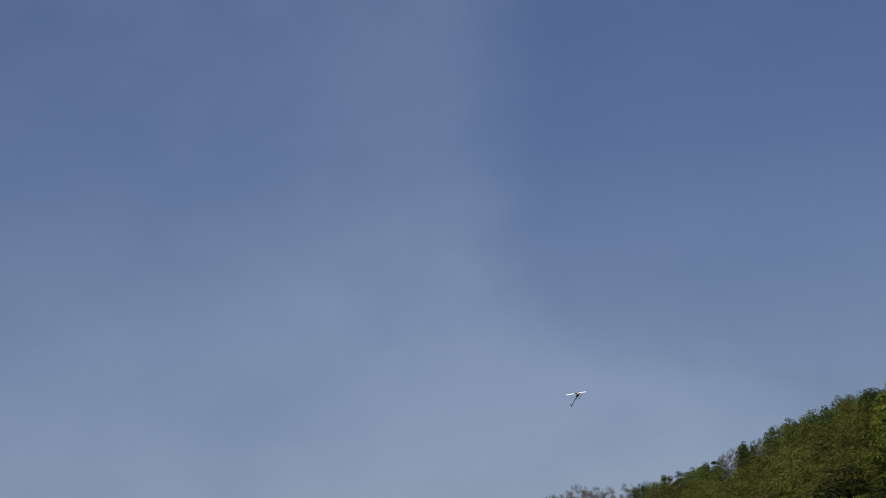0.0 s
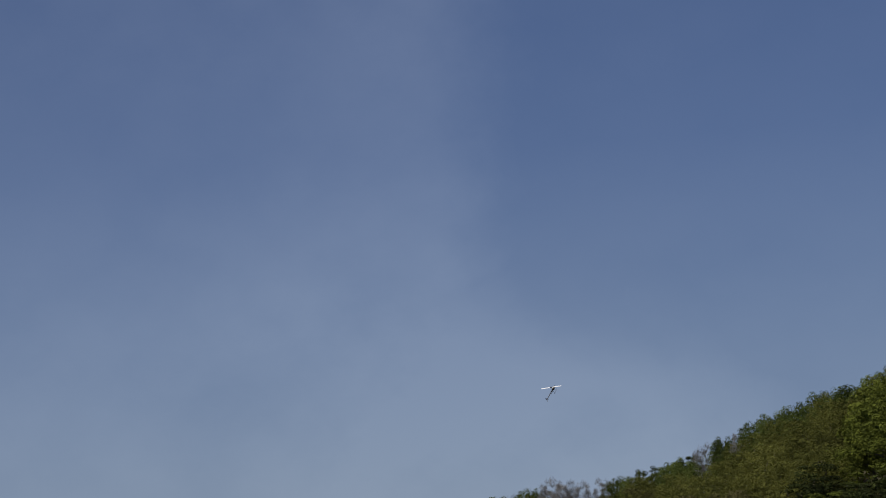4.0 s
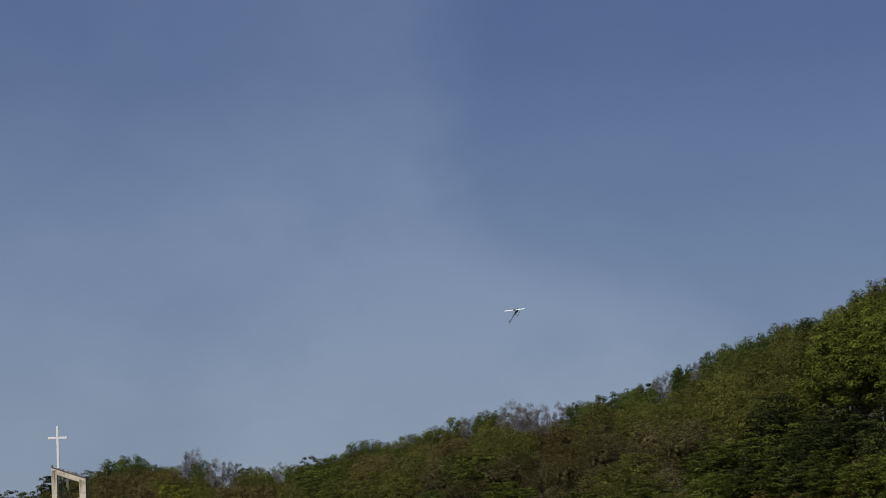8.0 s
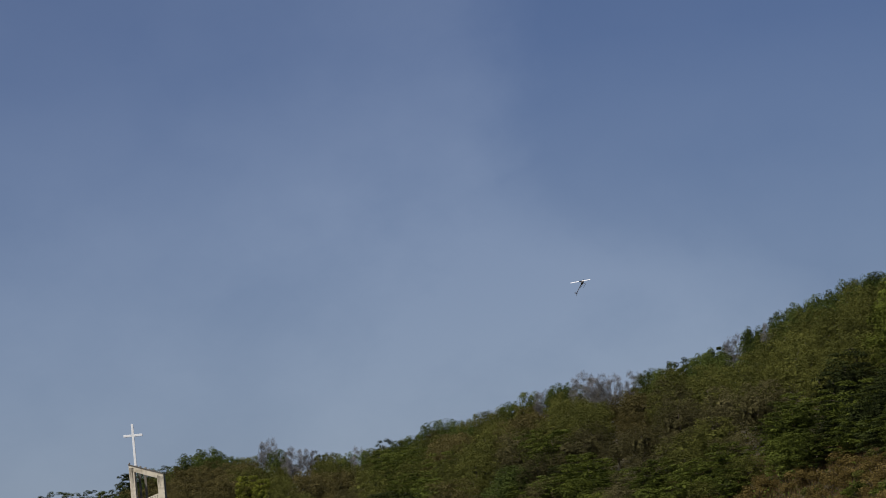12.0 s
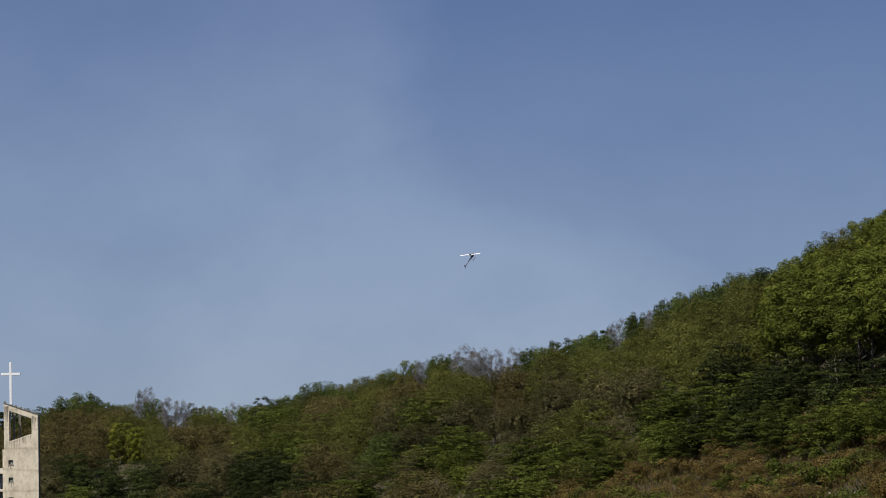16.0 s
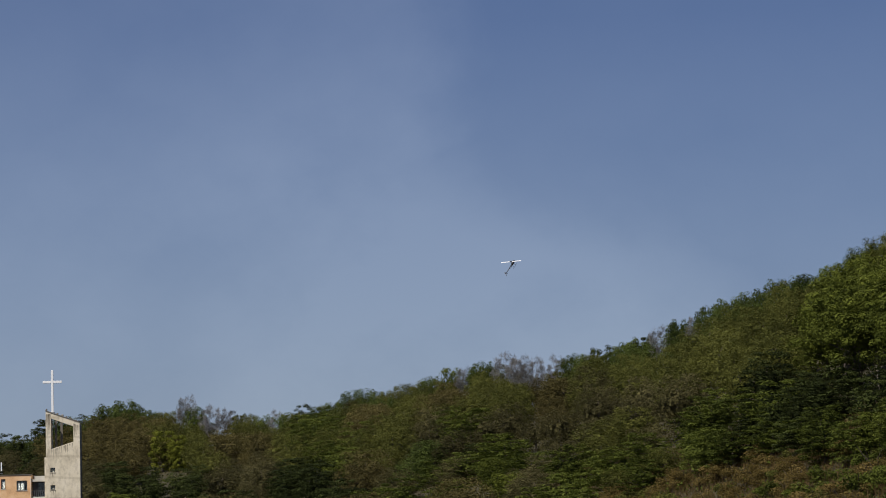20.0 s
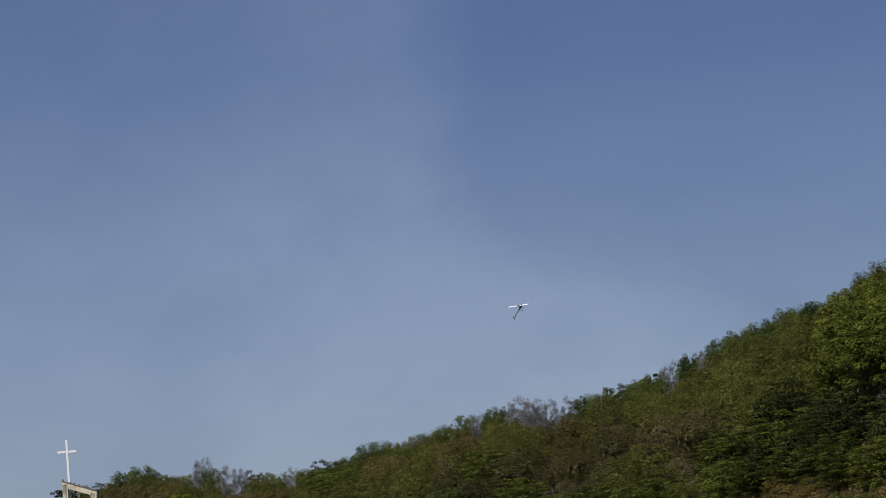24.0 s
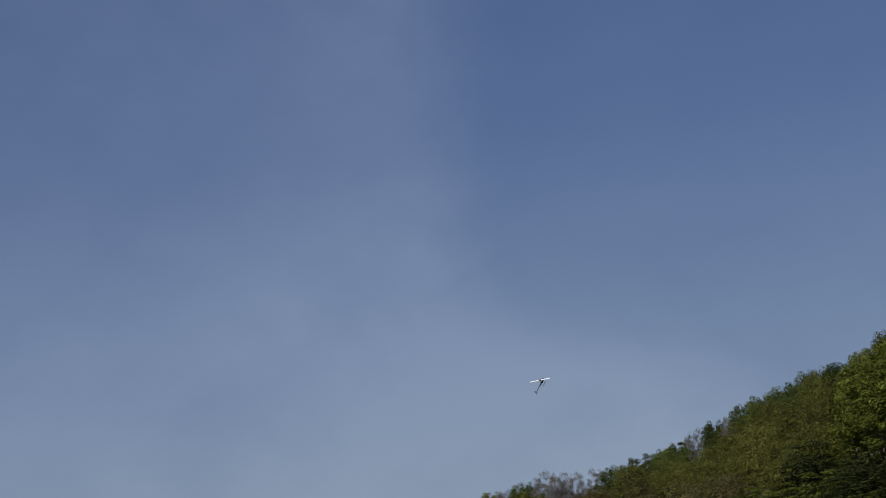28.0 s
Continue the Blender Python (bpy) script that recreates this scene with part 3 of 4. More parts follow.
def crown_points(lumps, per, spread, squash=0.75, fill=0.0, lift=0.3):
    """Leaf places and normals over the bumpy shells of the lumps; fill spreads them into the lumps."""
    pts, nor = [], []
    for c, r in lumps:
        d = unit(rng.normal(size=(per, 3)))
        d[:, 2] = np.where(d[:, 2] < -0.65, -d[:, 2], d[:, 2])
        knobs = unit(rng.normal(size=(9, 3)))
        bump = 0.82 + 0.26 * np.clip((d @ knobs.T).max(1, keepdims=True) - 0.55, 0, 1) / 0.45
        rad = r * bump * (1 - rng.uniform(0, 1, (per, 1)) ** 2 * (0.3 + 0.65 * fill))
        pts.append(np.array(c) + d * rad * np.array([1, 1, squash]))
        nor.append(unit(d * np.array([1, 1, 1 / max(squash, 0.5)]) + np.array([0, 0, lift]) + rng.normal(size=(per, 3)) * spread))
    return np.concatenate(pts), np.concatenate(nor)


def trunk_mesh(name, height, base_r, limbs, reach, mat):
    verts, faces = [], []
    bend = rng.uniform(-0.25, 0.25, 4)
    path = [(0, 0, -0.6), (bend[0] * 0.3, bend[1] * 0.3, height * 0.3), (bend[0], bend[1], height * 0.6), (bend[2], bend[3], height * 0.74)]
    tube(verts, faces, path, [base_r * 1.2, base_r * 0.85, base_r * 0.55, base_r * 0.15], 7)
    for k in range(limbs):
        h = height * rng.uniform(0.25, 0.58)
        ang = 2 * math.pi * (k + rng.uniform(0, 0.7)) / limbs
        ln = reach * rng.uniform(0.6, 1.0)
        p0 = Vector((bend[0] * h / height, bend[1] * h / height, h))
        p1 = p0 + Vector((math.cos(ang) * ln * 0.5, math.sin(ang) * ln * 0.5, ln * 0.32))
        p2 = p0 + Vector((math.cos(ang) * ln, math.sin(ang) * ln, ln * rng.uniform(0.35, 0.65)))
        tube(verts, faces, [p0, p1, p2], [base_r * 0.42, base_r * 0.28, base_r * 0.08], 5)
    return mesh_of(name, verts, faces, mat, True)


def broad_crown(name, height, rx, base, mat, lumps, per, size, squash, length, slim, spread, fill, cone):
    """A crown of many leafy clumps set round its outline, with gaps between them; cone narrows the top."""
    cs = []
    for _ in range(lumps):
        best = None
        for _ in range(6):
            r, ang = size * rng.uniform(0.65, 1.25), rng.uniform(0, 6.283)
            t = 0.92 * rng.uniform(0.0, 1.0) ** 0.8
            wide = math.sqrt(max(0.02, 1 - max(0.0, (t - 0.38) / 0.66) ** 2)) * (0.7 + 0.3 * min(1, t / 0.38))
            out = (rx - r * 0.6) * wide * (1 - cone * t) * rng.uniform(0.2, 1.0) ** 0.45
            c = (math.cos(ang) * out, math.sin(ang) * out, base + (height - base - r * squash) * t / 0.92)
            gap = min((math.dist(c, q) / (r + k) for q, k in cs), default=9.0)
            if best is None or gap > best[0]:
                best = (gap, c, r)
        cs.append((best[1], best[2]))
    p, nrm = crown_points(cs, per, spread, squash, fill)
    v, f = leaf_quads(p, nrm, length, length * slim)
    # large inner leaves close the heart of the crown
    d = unit(rng.normal(size=(420, 3)))
    tall = (height - base) * 0.5
    q = d * rng.uniform(0.3, 0.6, (420, 1)) * np.array([rx * (1 - cone * 0.5), rx * (1 - cone * 0.5), tall]) + np.array([0, 0, base + tall * 0.95])
    v2, f2 = leaf_quads(q, unit(d + rng.normal(size=d.shape) * 0.3), 0.5, 0.45)
    return mesh_of(name, v + v2, f + [[i + len(v) for i in t] for t in f2], mat)


def twig_crown(name, height, mat, k):
    """A bare crown: limbs that fork again and again into fine upright twigs."""
    verts, faces = [], []

    def grow(p, d, ln, r, level):
        q = p + d * ln
        if level >= 3:
            side = d.cross(Vector(rng.normal(size=3))).normalized() * r
            k = len(verts)
            verts.extend((p - side, p + side, q))
            faces.append((k, k + 1, k + 2))
        else:
            tube(verts, faces, [p, p.lerp(q, 0.5), q], [r, r * 0.8, r * 0.55], 4)
        if level == 5:
            return
        for _ in range((4, 4, 3, 3, 3)[level]):
            at = p.lerp(q, rng.uniform(0.35, 1.0))
            nd = (d + Vector(rng.normal(size=3)) * 0.62 + Vector((0, 0, 0.1))).normalized()
            grow(at, nd, ln * rng.uniform(0.5, 0.75), max(0.022, r * 0.52), level + 1)

    for k in range(3):
        ang = 2.1 * k + rng.uniform(0, 0.8)
        grow(Vector((0, 0, height * rng.uniform(0.22, 0.36))), Vector((math.cos(ang) * 0.7, math.sin(ang) * 0.7, 1)).normalized(), height * 0.27, 0.1, 0)
    top = max(v.z for v in verts)
    for v in verts:
        v.z = height * 0.2 + (v.z - height * 0.2) * (height * 0.8) / (top - height * 0.2)
    # the limbs bend into a rounded outline, and fine end twigs and buds fill it unevenly
    rx = 2.2 + 0.25 * k
    for v in verts:
        out = math.sqrt((v.x / rx) ** 2 + (v.y / rx) ** 2 + ((v.z - height * 0.64) / (height * 0.36)) ** 2)
        if out > 1 and v.z > height * 0.3:
            v.x, v.y, v.z = v.x / out, v.y / out, height * 0.64 + (v.z - height * 0.64) / out
    for _ in range(46):
        u = Vector(rng.normal(size=3)).normalized() * rng.uniform(0.35, 1.0) ** 0.5
        c = Vector((u.x * rx * 0.85, u.y * rx * 0.85, height * (0.66 + 0.28 * u.z)))
        r = rng.uniform(0.35, 0.75)
        for _ in range(100):
            e = Vector(rng.normal(size=3)).normalized()
            p = c + e * r * rng.uniform(0.2, 0.9)
            d = (e + u * 0.6 + Vector((0, 0, 0.25)) + Vector(rng.normal(size=3)) * 0.35).normalized() * rng.uniform(0.2, 0.45)
            side = d.cross(Vector(rng.normal(size=3))).normalized() * 0.024
            i = len(verts)
            p.z = min(p.z, height - 0.1)
            verts.extend((p - side, p + side, p + d))
            faces.append((i, i + 1, i + 2))
    return mesh_of(name, verts, faces, mat)


def tree_kind(kind, k):
    """The meshes of one tree model: trunk and crown, and its height."""
    if kind == "bare":
        h = 9.0
        tr = trunk_mesh("trunk", h * 0.5, 0.17, 4, 1.2, GREY_BARK)
        return tr, twig_crown("crown", h, LEAF["bare"], k), h
    # height, crown radius, crown base; clumps, leaves in each, clump radius, flatness; leaf length, slimness; scatter, filling, taper
    h, rx, base, lumps, per, size, squash, length, slim, spread, fill, cone = {
        "fresh": (9.5, 4.2, 0.6, 48, 104, 1.25, 0.85, 0.28, 0.7, 0.12, 0.05, 0.0),
        "young": (9.0, 3.6, 0.4, 50, 150, 0.95, 0.85, 0.28, 0.7, 0.12, 0.05, 0.0),
        "grove": (12.0, 4.6, 4.7, 46, 110, 1.1, 0.75, 0.28, 0.7, 0.12, 0.05, 0.0),
        "green": (9.0, 4.2, 0.2, 50, 92, 1.1, 0.5, 0.27, 0.68, 0.12, 0.08, 0.1),
        "dark": (9.0, 3.8, 0.3, 56, 80, 1.02, 0.46, 0.27, 0.6, 0.14, 0.1, 0.16),
        "deep": (9.0, 4.0, 0.3, 66, 84, 1.12, 0.9, 0.26, 0.68, 0.14, 0.1, 0.0),
        "olive": (9.0, 4.2, 0.2, 60, 86, 1.15, 0.9, 0.24, 0.55, 0.24, 0.25, 0.0),
        "rust": (8.0, 3.9, 0.2, 56, 84, 1.08, 0.9, 0.24, 0.52, 0.28, 0.28, 0.0),
        "umber": (8.0, 3.8, 0.2, 54, 82, 1.05, 0.85, 0.24, 0.44, 0.34, 0.32, 0.0)}[kind]
    tr = trunk_mesh("trunk", h, 0.2, 7, rx * 0.62, BARK)
    return tr, broad_crown("crown", h, rx, base, LEAF[kind], lumps + 4 * k, per, size, squash, length, slim, spread, fill, cone), h


NAMES = {"fresh": ("oak_tree", "broadleaf tree with bright yellow-green spring leaves"),
         "young": ("young_tree", "young broadleaf tree with luminous yellow-green new leaves"),
         "grove": ("oak_tree", "tall oak with a leafy crown over a bare trunk"),
         "green": ("broadleaf_tree", "broadleaf tree with dense mid-green leaves on the slope"),
         "deep": ("rounded_tree", "rounded broadleaf tree with cool deep-green leaves on the ridge"),
         "olive": ("budding_tree", "budding tree with thin olive-brown young leaves"),
         "dark": ("pine_tree", "dark green pine tree on the wooded hill"),
         "bare": ("bare_tree", "leafless grey tree with fine upright twigs"),
         "rust": ("dry_tree", "small tree with reddish-brown dry leaves"),
         "umber": ("twiggy_tree", "thin tree with dark grey-brown twigs and few leaves")}
MODELS = {}
for kind in NAMES:
    MODELS[kind] = []
    for k in range(1 if kind == "young" else 3):
        tr, cr, h = tree_kind(kind, k)
        first = empty(NAMES[kind][0], pose(0, 0, 0), NAMES[kind][1], "tree", "trees on the hill")
        part("trunk", tr, None, first)
        part("crown", cr, None, first)
        MODELS[kind].append((first, h, []))


def plant(kind, az, d, height, wide=1.0, sink=0.0):
    """Sets one tree of that kind on the slope, with its top at the given height over the ground."""
    first, h, used = MODELS[kind][int(rng.integers(len(MODELS[kind])))]
    m = Matrix.Translation(place(az, d, -sink)) @ Matrix.Rotation(rng.uniform(0, 6.283), 4, "Z")
    s = height / h
    ob = first if not used else copy_thing(first, m)
    used.append(ob)
    ob.matrix_basis = m @ Matrix.Diagonal((s * wide, s * wide, s, 1))
    return ob


# the planting plan of the hillside, seen from the field: rows from the top down by elevation, columns by azimuth;
# F fresh oaks, G green trees, E deep green, D pines, O budding olive, R dry brown, U dark twigs, B leafless grey
# the D ending rows five and six also stand in for black shade
PLAN = """
...........................OOF
........................EEOOFF
.....................EEEOOOFFF
....................EGEOOOFFFF
...............BBGGEEOOOOOFFDD
..........EOFBEBROOOOOOODDDDDD
EEEBBBOEDEEOOROORRUUUUGDDGDDDG
RRROOROOGOROUGGUUUUOUUGGGDDGGG
RRRRORROGGOOEUDGUUOGGGGGGGDGGG
UDDDDUUDDRRUEGFFUGGDGOOGOOOOOG
UGDDDDGDDDGGRRGGGGGOGOOOOOOOOO
OGGDRRGGGRRRRRGGGOOOOOOOOOOOOO
""".split()
PLAN_KINDS = {"F": "fresh", "G": "green", "E": "deep", "D": "dark", "O": "olive", "R": "rust", "U": "umber", "B": "bare", ".": "deep"}
SCRUB_LINE = [(-1.51, 0.34), (1.5, 0.69), (2.43, 1.08), (3.12, 1.31), (4.29, 1.64), (5.44, 1.85), (6.57, 2), (7.71, 2), (8.48, 2.03)]


def elevation(az, d, up):
    return math.degrees(math.atan2(ground_z(az, d) + up - EYE[2], d))


def choose(az, d):
    """The kind of tree that grows at a place, by the planting plan with ragged borders."""
    if az < -9.05:
        return "dark" if rng.uniform() < 0.6 else "umber"
    col = int(np.clip((az + rng.normal() * 0.12 + 8.4) / 0.576, 0, 29))
    row = int(np.clip((6.29 - elevation(az, d, 5.6) - rng.normal() * 0.09) / 0.471, 0, 11))
    kind = PLAN_KINDS[PLAN[row][col]]
    if kind == "bare" and rng.uniform() < 0.5:
        kind = "umber"
    return kind


rng = np.random.default_rng(11)
# single trees that stand out along the skyline: by kind; azimuth, elevation of the top, width factor
CREST_GREEN = [(-8.56, 3.1, 1.1), (-7.69, 3.33, 1.15), (-7.35, 3.38, 1.15),
    (-6.91, 3.17, 1), (-5.95, 3.2, 0.9), (-4.51, 3.04, 0.9), (-4.09, 3.05, 0.9), (-3.43, 3.15, 0.9), (-3.13, 3.23, 0.9), (-2.74, 3.47, 0.9),
    (-2.44, 3.49, 0.9), (-1.11, 3.72, 0.9), (-0.04, 4, 0.9), (1.85, 4.09, 1), (2.95, 4.34, 0.9), (4.02, 4.78, 0.8), (4.65, 5, 0.9), (5.48, 5.25, 0.9),
    (6.03, 5.47, 0.9), (5.03, 5.14, 0.9), (6.55, 5.55, 0.9), (7.17, 5.75, 0.9)]
CREST_DARK = [(-11.65, 2.55, 1.3), (-11.27, 2.59, 1.3), (-10.76, 2.7, 1.2), (-10.44, 2.78, 1.1), (-10.13, 2.73, 1.2), (-9.75, 2.74, 1.2), (-9.45, 2.72, 1.2), (-9.06, 2.98, 0.8), (-8.87, 3.06, 1.2), (-8.13, 3.09, 1.1), (-5.05, 3.02, 0.8),
    (-3.76, 3.21, 0.9), (2.3, 4.19, 0.7), (2.63, 4.24, 0.8), (3.28, 4.41, 0.9)]
CREST_OLIVE = [(-6.49, 3.13, 1), (-4.87, 3.05, 1), (-2.06, 3.41, 1), (-1.64, 3.58, 1), (8.17, 6.31, 1), (8.5, 6.37, 1)]
CREST_BARE = [(-6.1, 3.48, 0.72), (-5.64, 3.25, 0.95), (-5.28, 3.18, 0.9), (-4.27, 3.12, 0.8), (-0.36, 3.93, 0.9), (0.47, 4.17, 1.15), (0.73, 4.12, 0.9),
    (1.06, 4.08, 0.75), (1.47, 4.1, 0.75), (3.58, 4.63, 0.7), (4.35, 4.85, 0.7)]
CREST_FRESH = [(7.77, 6.06, 0.9), (8.83, 6.5, 0.9), (9.23, 6.65, 1), (9.78, 6.87, 1), (-0.69, 3.88, 0.8)]
CREST = {"deep": CREST_GREEN, "dark": CREST_DARK, "olive": CREST_OLIVE, "bare": CREST_BARE, "fresh": CREST_FRESH}
for kind, spots in CREST.items():
    for az, el, wide in spots:
        d = along(RIDGE, az) - 2.0
        top = EYE[2] + d * math.tan(radians(el))
        plant(kind, az, d, max(5.0, top - place(az, d).z), wide * (1.0 if kind == "bare" else 0.85))

def plant_at(kind, az, el, height, wide=1.0):
    """A tree whose top shows at that elevation: finds where on the slope it stands."""
    foot, ridge = along(FOOT, az), along(RIDGE, az)
    for d in np.arange(foot - 20, ridge, 0.5):
        if ground_z(az, d) + height >= EYE[2] + d * math.tan(radians(el)):
            return plant(kind, az, float(d), height, wide)
    return plant(kind, az, ridge, height, wide)


LONE = [(-6.6, 2.74, 8.5, 1.0), (-6.28, 2.64, 7.5, 0.9)]     # two bright young trees: azimuth, elevation of the top, height, width factor
for az, el, height, wide in LONE:
    plant_at("young", az, el, height, wide)


def before_a_lone_tree(az, d):
    return any(abs(az - q) < 0.34 and elevation(az, d, 6.0) > el - 0.7 and d < along(RIDGE, az) - 60 for q, el, _, _ in LONE)


def grove_edge(az):
    """How far off the tall oaks begin on the slope."""
    foot = along(FOOT, az)
    return next((float(q) for q in np.arange(foot - 10, along(RIDGE, az), 1.0) if elevation(az, q, 0.0) >= 2.75), foot)


# tall oaks at the wood's edge: their crowns close over deep shade
for depth in (2.0, 7.0, 12.0, 17.0, 22.0):
    az = 7.3 + rng.uniform(0.0, 0.4)
    while az < 11.2:
        d = grove_edge(az) + depth + rng.uniform(-1.0, 1.0)
        plant("grove", az, d, rng.uniform(10.0, 12.0), rng.uniform(1.0, 1.2))
        az += math.degrees(5.2 / d) * rng.uniform(0.85, 1.15)

step = 6.4
row = 0
for s in np.arange(0.02, 1.1, 0.064):
    row += 1
    az = -12.6 + 0.18 * (row % 2)
    while az < 11.2:
        foot, ridge = along(FOOT, az), along(RIDGE, az)
        span = ridge - foot
        d = foot + span * s + rng.uniform(-1.4, 1.4)
        u = (d - foot) / span
        jitter = rng.uniform(-0.25, 0.25) * math.degrees(step / d)
        here = az + jitter
        az += math.degrees(step / d) * rng.uniform(0.85, 1.15)
        if u > 1.1:
            continue
        bare_slope = here > 0.6 and elevation(here, d, 1.5) < along(SCRUB_LINE, here)
        if bare_slope and rng.uniform() < 0.95:
            continue
        if -30 < d * math.sin(radians(here)) - TOWER_D * math.sin(radians(TOWER_AZ)) < 6.5 and d < 492:
            continue
        if before_a_lone_tree(here, d) or (here > 7.0 and -1.0 < d - grove_edge(here) < 27.0):
            continue
        kind = choose(here, d)
        tall, wide = rng.uniform(5.0, 8.8) * (0.6 if bare_slope else 1.0), rng.uniform(0.95, 1.4)
        if here > -2.3 and u < 0.4:
            tall, wide = tall * 0.8, wide * 1.25
        if 0.66 < u <= 0.88:
            tall = rng.uniform(6.8, 8.4)
        elif u > 0.88:
            tall, wide = rng.uniform(7.4, 8.3), rng.uniform(0.9, 1.2)
        if u > 0.72 and min(abs(here - q[0]) for q in CREST_BARE) < 0.24:
            tall = rng.uniform(5.6, 6.8)
        plant(kind, here, d, tall, wide)


# a closed line of smaller crowns along the ridge
az = -12.6
while az < 11.2:
    d = along(RIDGE, az) - rng.uniform(0.0, 3.0)
    if min(abs(az - q[0]) for q in CREST_BARE) > 0.21:
        kind = choose(az, d)
        if kind in ("rust", "dark", "umber", "bare"):
            kind = "olive" if rng.uniform() < 0.4 else "deep"
        if kind == "olive" and 1.8 < az < 7.5 and rng.uniform() < 0.65:
            kind = "deep"
        plant(kind, az, d, rng.uniform(8.1, 8.6), rng.uniform(0.7, 0.95))
    az += math.degrees(rng.uniform(2.6, 3.8) / d)


# trees that stand out on the slope: kind, azimuth, elevation of the top, height, width factor
# the dark pines stand for dark branches and for shade by the oaks
for kind, az, el, height, wide in [("green", -0.97, 1.99, 5, 1.9), ("green", -0.38, 2.14, 5, 2),
    ("green", 0.28, 2.23, 5, 2), ("green", 0.93, 2.13, 5, 2), ("green", 1.52, 1.92, 4.5, 1.9), ("green", 7.48, 2.57, 4.5, 1.6),
    ("fresh", 7.97, 2.7, 4.5, 1.6), ("fresh", 8.46, 2.7, 4.5, 1.6), ("green", 6.87, 2.57, 4.5, 1.6), ("dark", 6.4, 3.3, 6, 1.3), ("dark", 6.8, 3.6, 6.5, 1.3), ("dark", 6.0, 3.15, 6, 1.2), ("dark", 5.4, 3.0, 5.5, 1.1)]:
    plant_at(kind, az, el, height, wide)


# low spreading trees close the wood's lower edge above the scrub
az = 1.2
while az < 10.8:
    foot, ridge = along(FOOT, az), along(RIDGE, az)
    line = along(SCRUB_LINE, az)
    d = next((float(q) for q in np.arange(foot - 20, ridge, 1.0) if elevation(az, q, 1.2) >= line), foot)
    plant("green" if rng.uniform() < 0.75 else "olive", az, d + rng.uniform(0.5, 4.0), rng.uniform(3.6, 5.4), rng.uniform(1.3, 1.8))
    az += math.degrees(rng.uniform(3.4, 5.4) / d)


def build_snag(az, el, height, lean):
    foot, ridge = along(FOOT, az), along(RIDGE, az)
    d = next((float(q) for q in np.arange(foot - 20, ridge, 0.5) if ground_z(az, q) + height >= EYE[2] + q * math.tan(radians(el))), foot)
    verts, faces = [], []
    tube(verts, faces, [(0, 0, -0.6), (lean * 0.4, 0, height * 0.5), (lean, 0, height)], [0.11, 0.085, 0.04], 7)
    for k in range(4):
        z = height * (0.5 + 0.12 * k)
        q = 1 if k % 2 else -1
        tube(verts, faces, [(lean * z / height, 0, z), (lean * z / height + q * 0.6, 0.2, z + 0.5), (lean * z / height + q * 0.9, 0.3, z + 1.1)], [0.07, 0.05, 0.015], 5)
    t = empty("dead_tree", Matrix.Translation(place(az, d)), "pale grey dead tree trunk with stubs of limbs", "tree")
    part("trunk", mesh_of("trunk", verts, faces, GREY_BARK, True), None, t)


build_snag(8.02, 3.62, 4.8, -0.35)
build_snag(-7.78, 1.11, 5.5, 0.1)

# ---- shrubs, brush and grass ----
rng = np.random.default_rng(23)
BRUSH = foliage("brushwood", (0.041, 0.039, 0.012), (0.070, 0.061, 0.020), (0.098, 0.086, 0.034), 0.25)
SCRUB = foliage("dry_scrub", (0.094, 0.069, 0.021), (0.131, 0.097, 0.030), (0.180, 0.134, 0.046), 0.34)
STRAW = foliage("dry_grass_blades", (0.092, 0.062, 0.024), (0.148, 0.103, 0.044), (0.226, 0.166, 0.081), 0.3)
GRASS = foliage("grass_blades", (0.085, 0.060, 0.020), (0.130, 0.095, 0.033), (0.180, 0.135, 0.055), 0.3)


def shrub_models(name, label, mat, leaves, length):
    made = []
    for k in range(3):
        verts, faces = [], []
        for j in range(7):
            ang = 2 * math.pi * j / 7 + rng.uniform(0, 0.6)
            r = rng.uniform(0.4, 0.9)
            tube(verts, faces, [(0, 0, -0.3), (math.cos(ang) * r * 0.4, math.sin(ang) * r * 0.4, 0.7), (math.cos(ang) * r, math.sin(ang) * r, rng.uniform(1.1, 1.6))], [0.035, 0.025, 0.008], 4)
        s = empty(name, pose(0, 0, 0), label, "shrub", "shrubs on the bank")
        part("stem", mesh_of("stem", verts, faces, BARK), None, s)
        lumps = [((rng.uniform(-0.8, 0.8), rng.uniform(-0.8, 0.8), rng.uniform(0.35, 1.25)), rng.uniform(0.4, 0.7)) for _ in range(9)]
        p, nrm = crown_points(lumps, leaves // 9, 0.6, 0.75, 0.5)
        v, f = leaf_quads(p, nrm, length, length * 0.55)
        part("foliage", mesh_of("foliage", v, f, mat), None, s)
        made.append((s, []))
    return made


DRY = shrub_models("dry_shrub", "brown dry shrub with small withered leaves", SCRUB, 1350, 0.14)
MIXED = shrub_models("olive_shrub", "low olive-brown budding shrub on the bank", LEAF["olive"], 1400, 0.16)
LUSH = shrub_models("green_shrub", "low green leafy shrub on the bank", LEAF["green"], 1900, 0.15)


def set_shrub(models, az, d, size):
    s, used = models[int(rng.integers(3))]
    m = Matrix.Translation(place(az, d, -0.05)) @ Matrix.Rotation(rng.uniform(0, 6.283), 4, "Z")
    ob = s if not used else copy_thing(s, m)
    used.append(ob)
    ob.matrix_basis = m @ Matrix.Diagonal((size * 1.15, size * 1.15, size, 1))


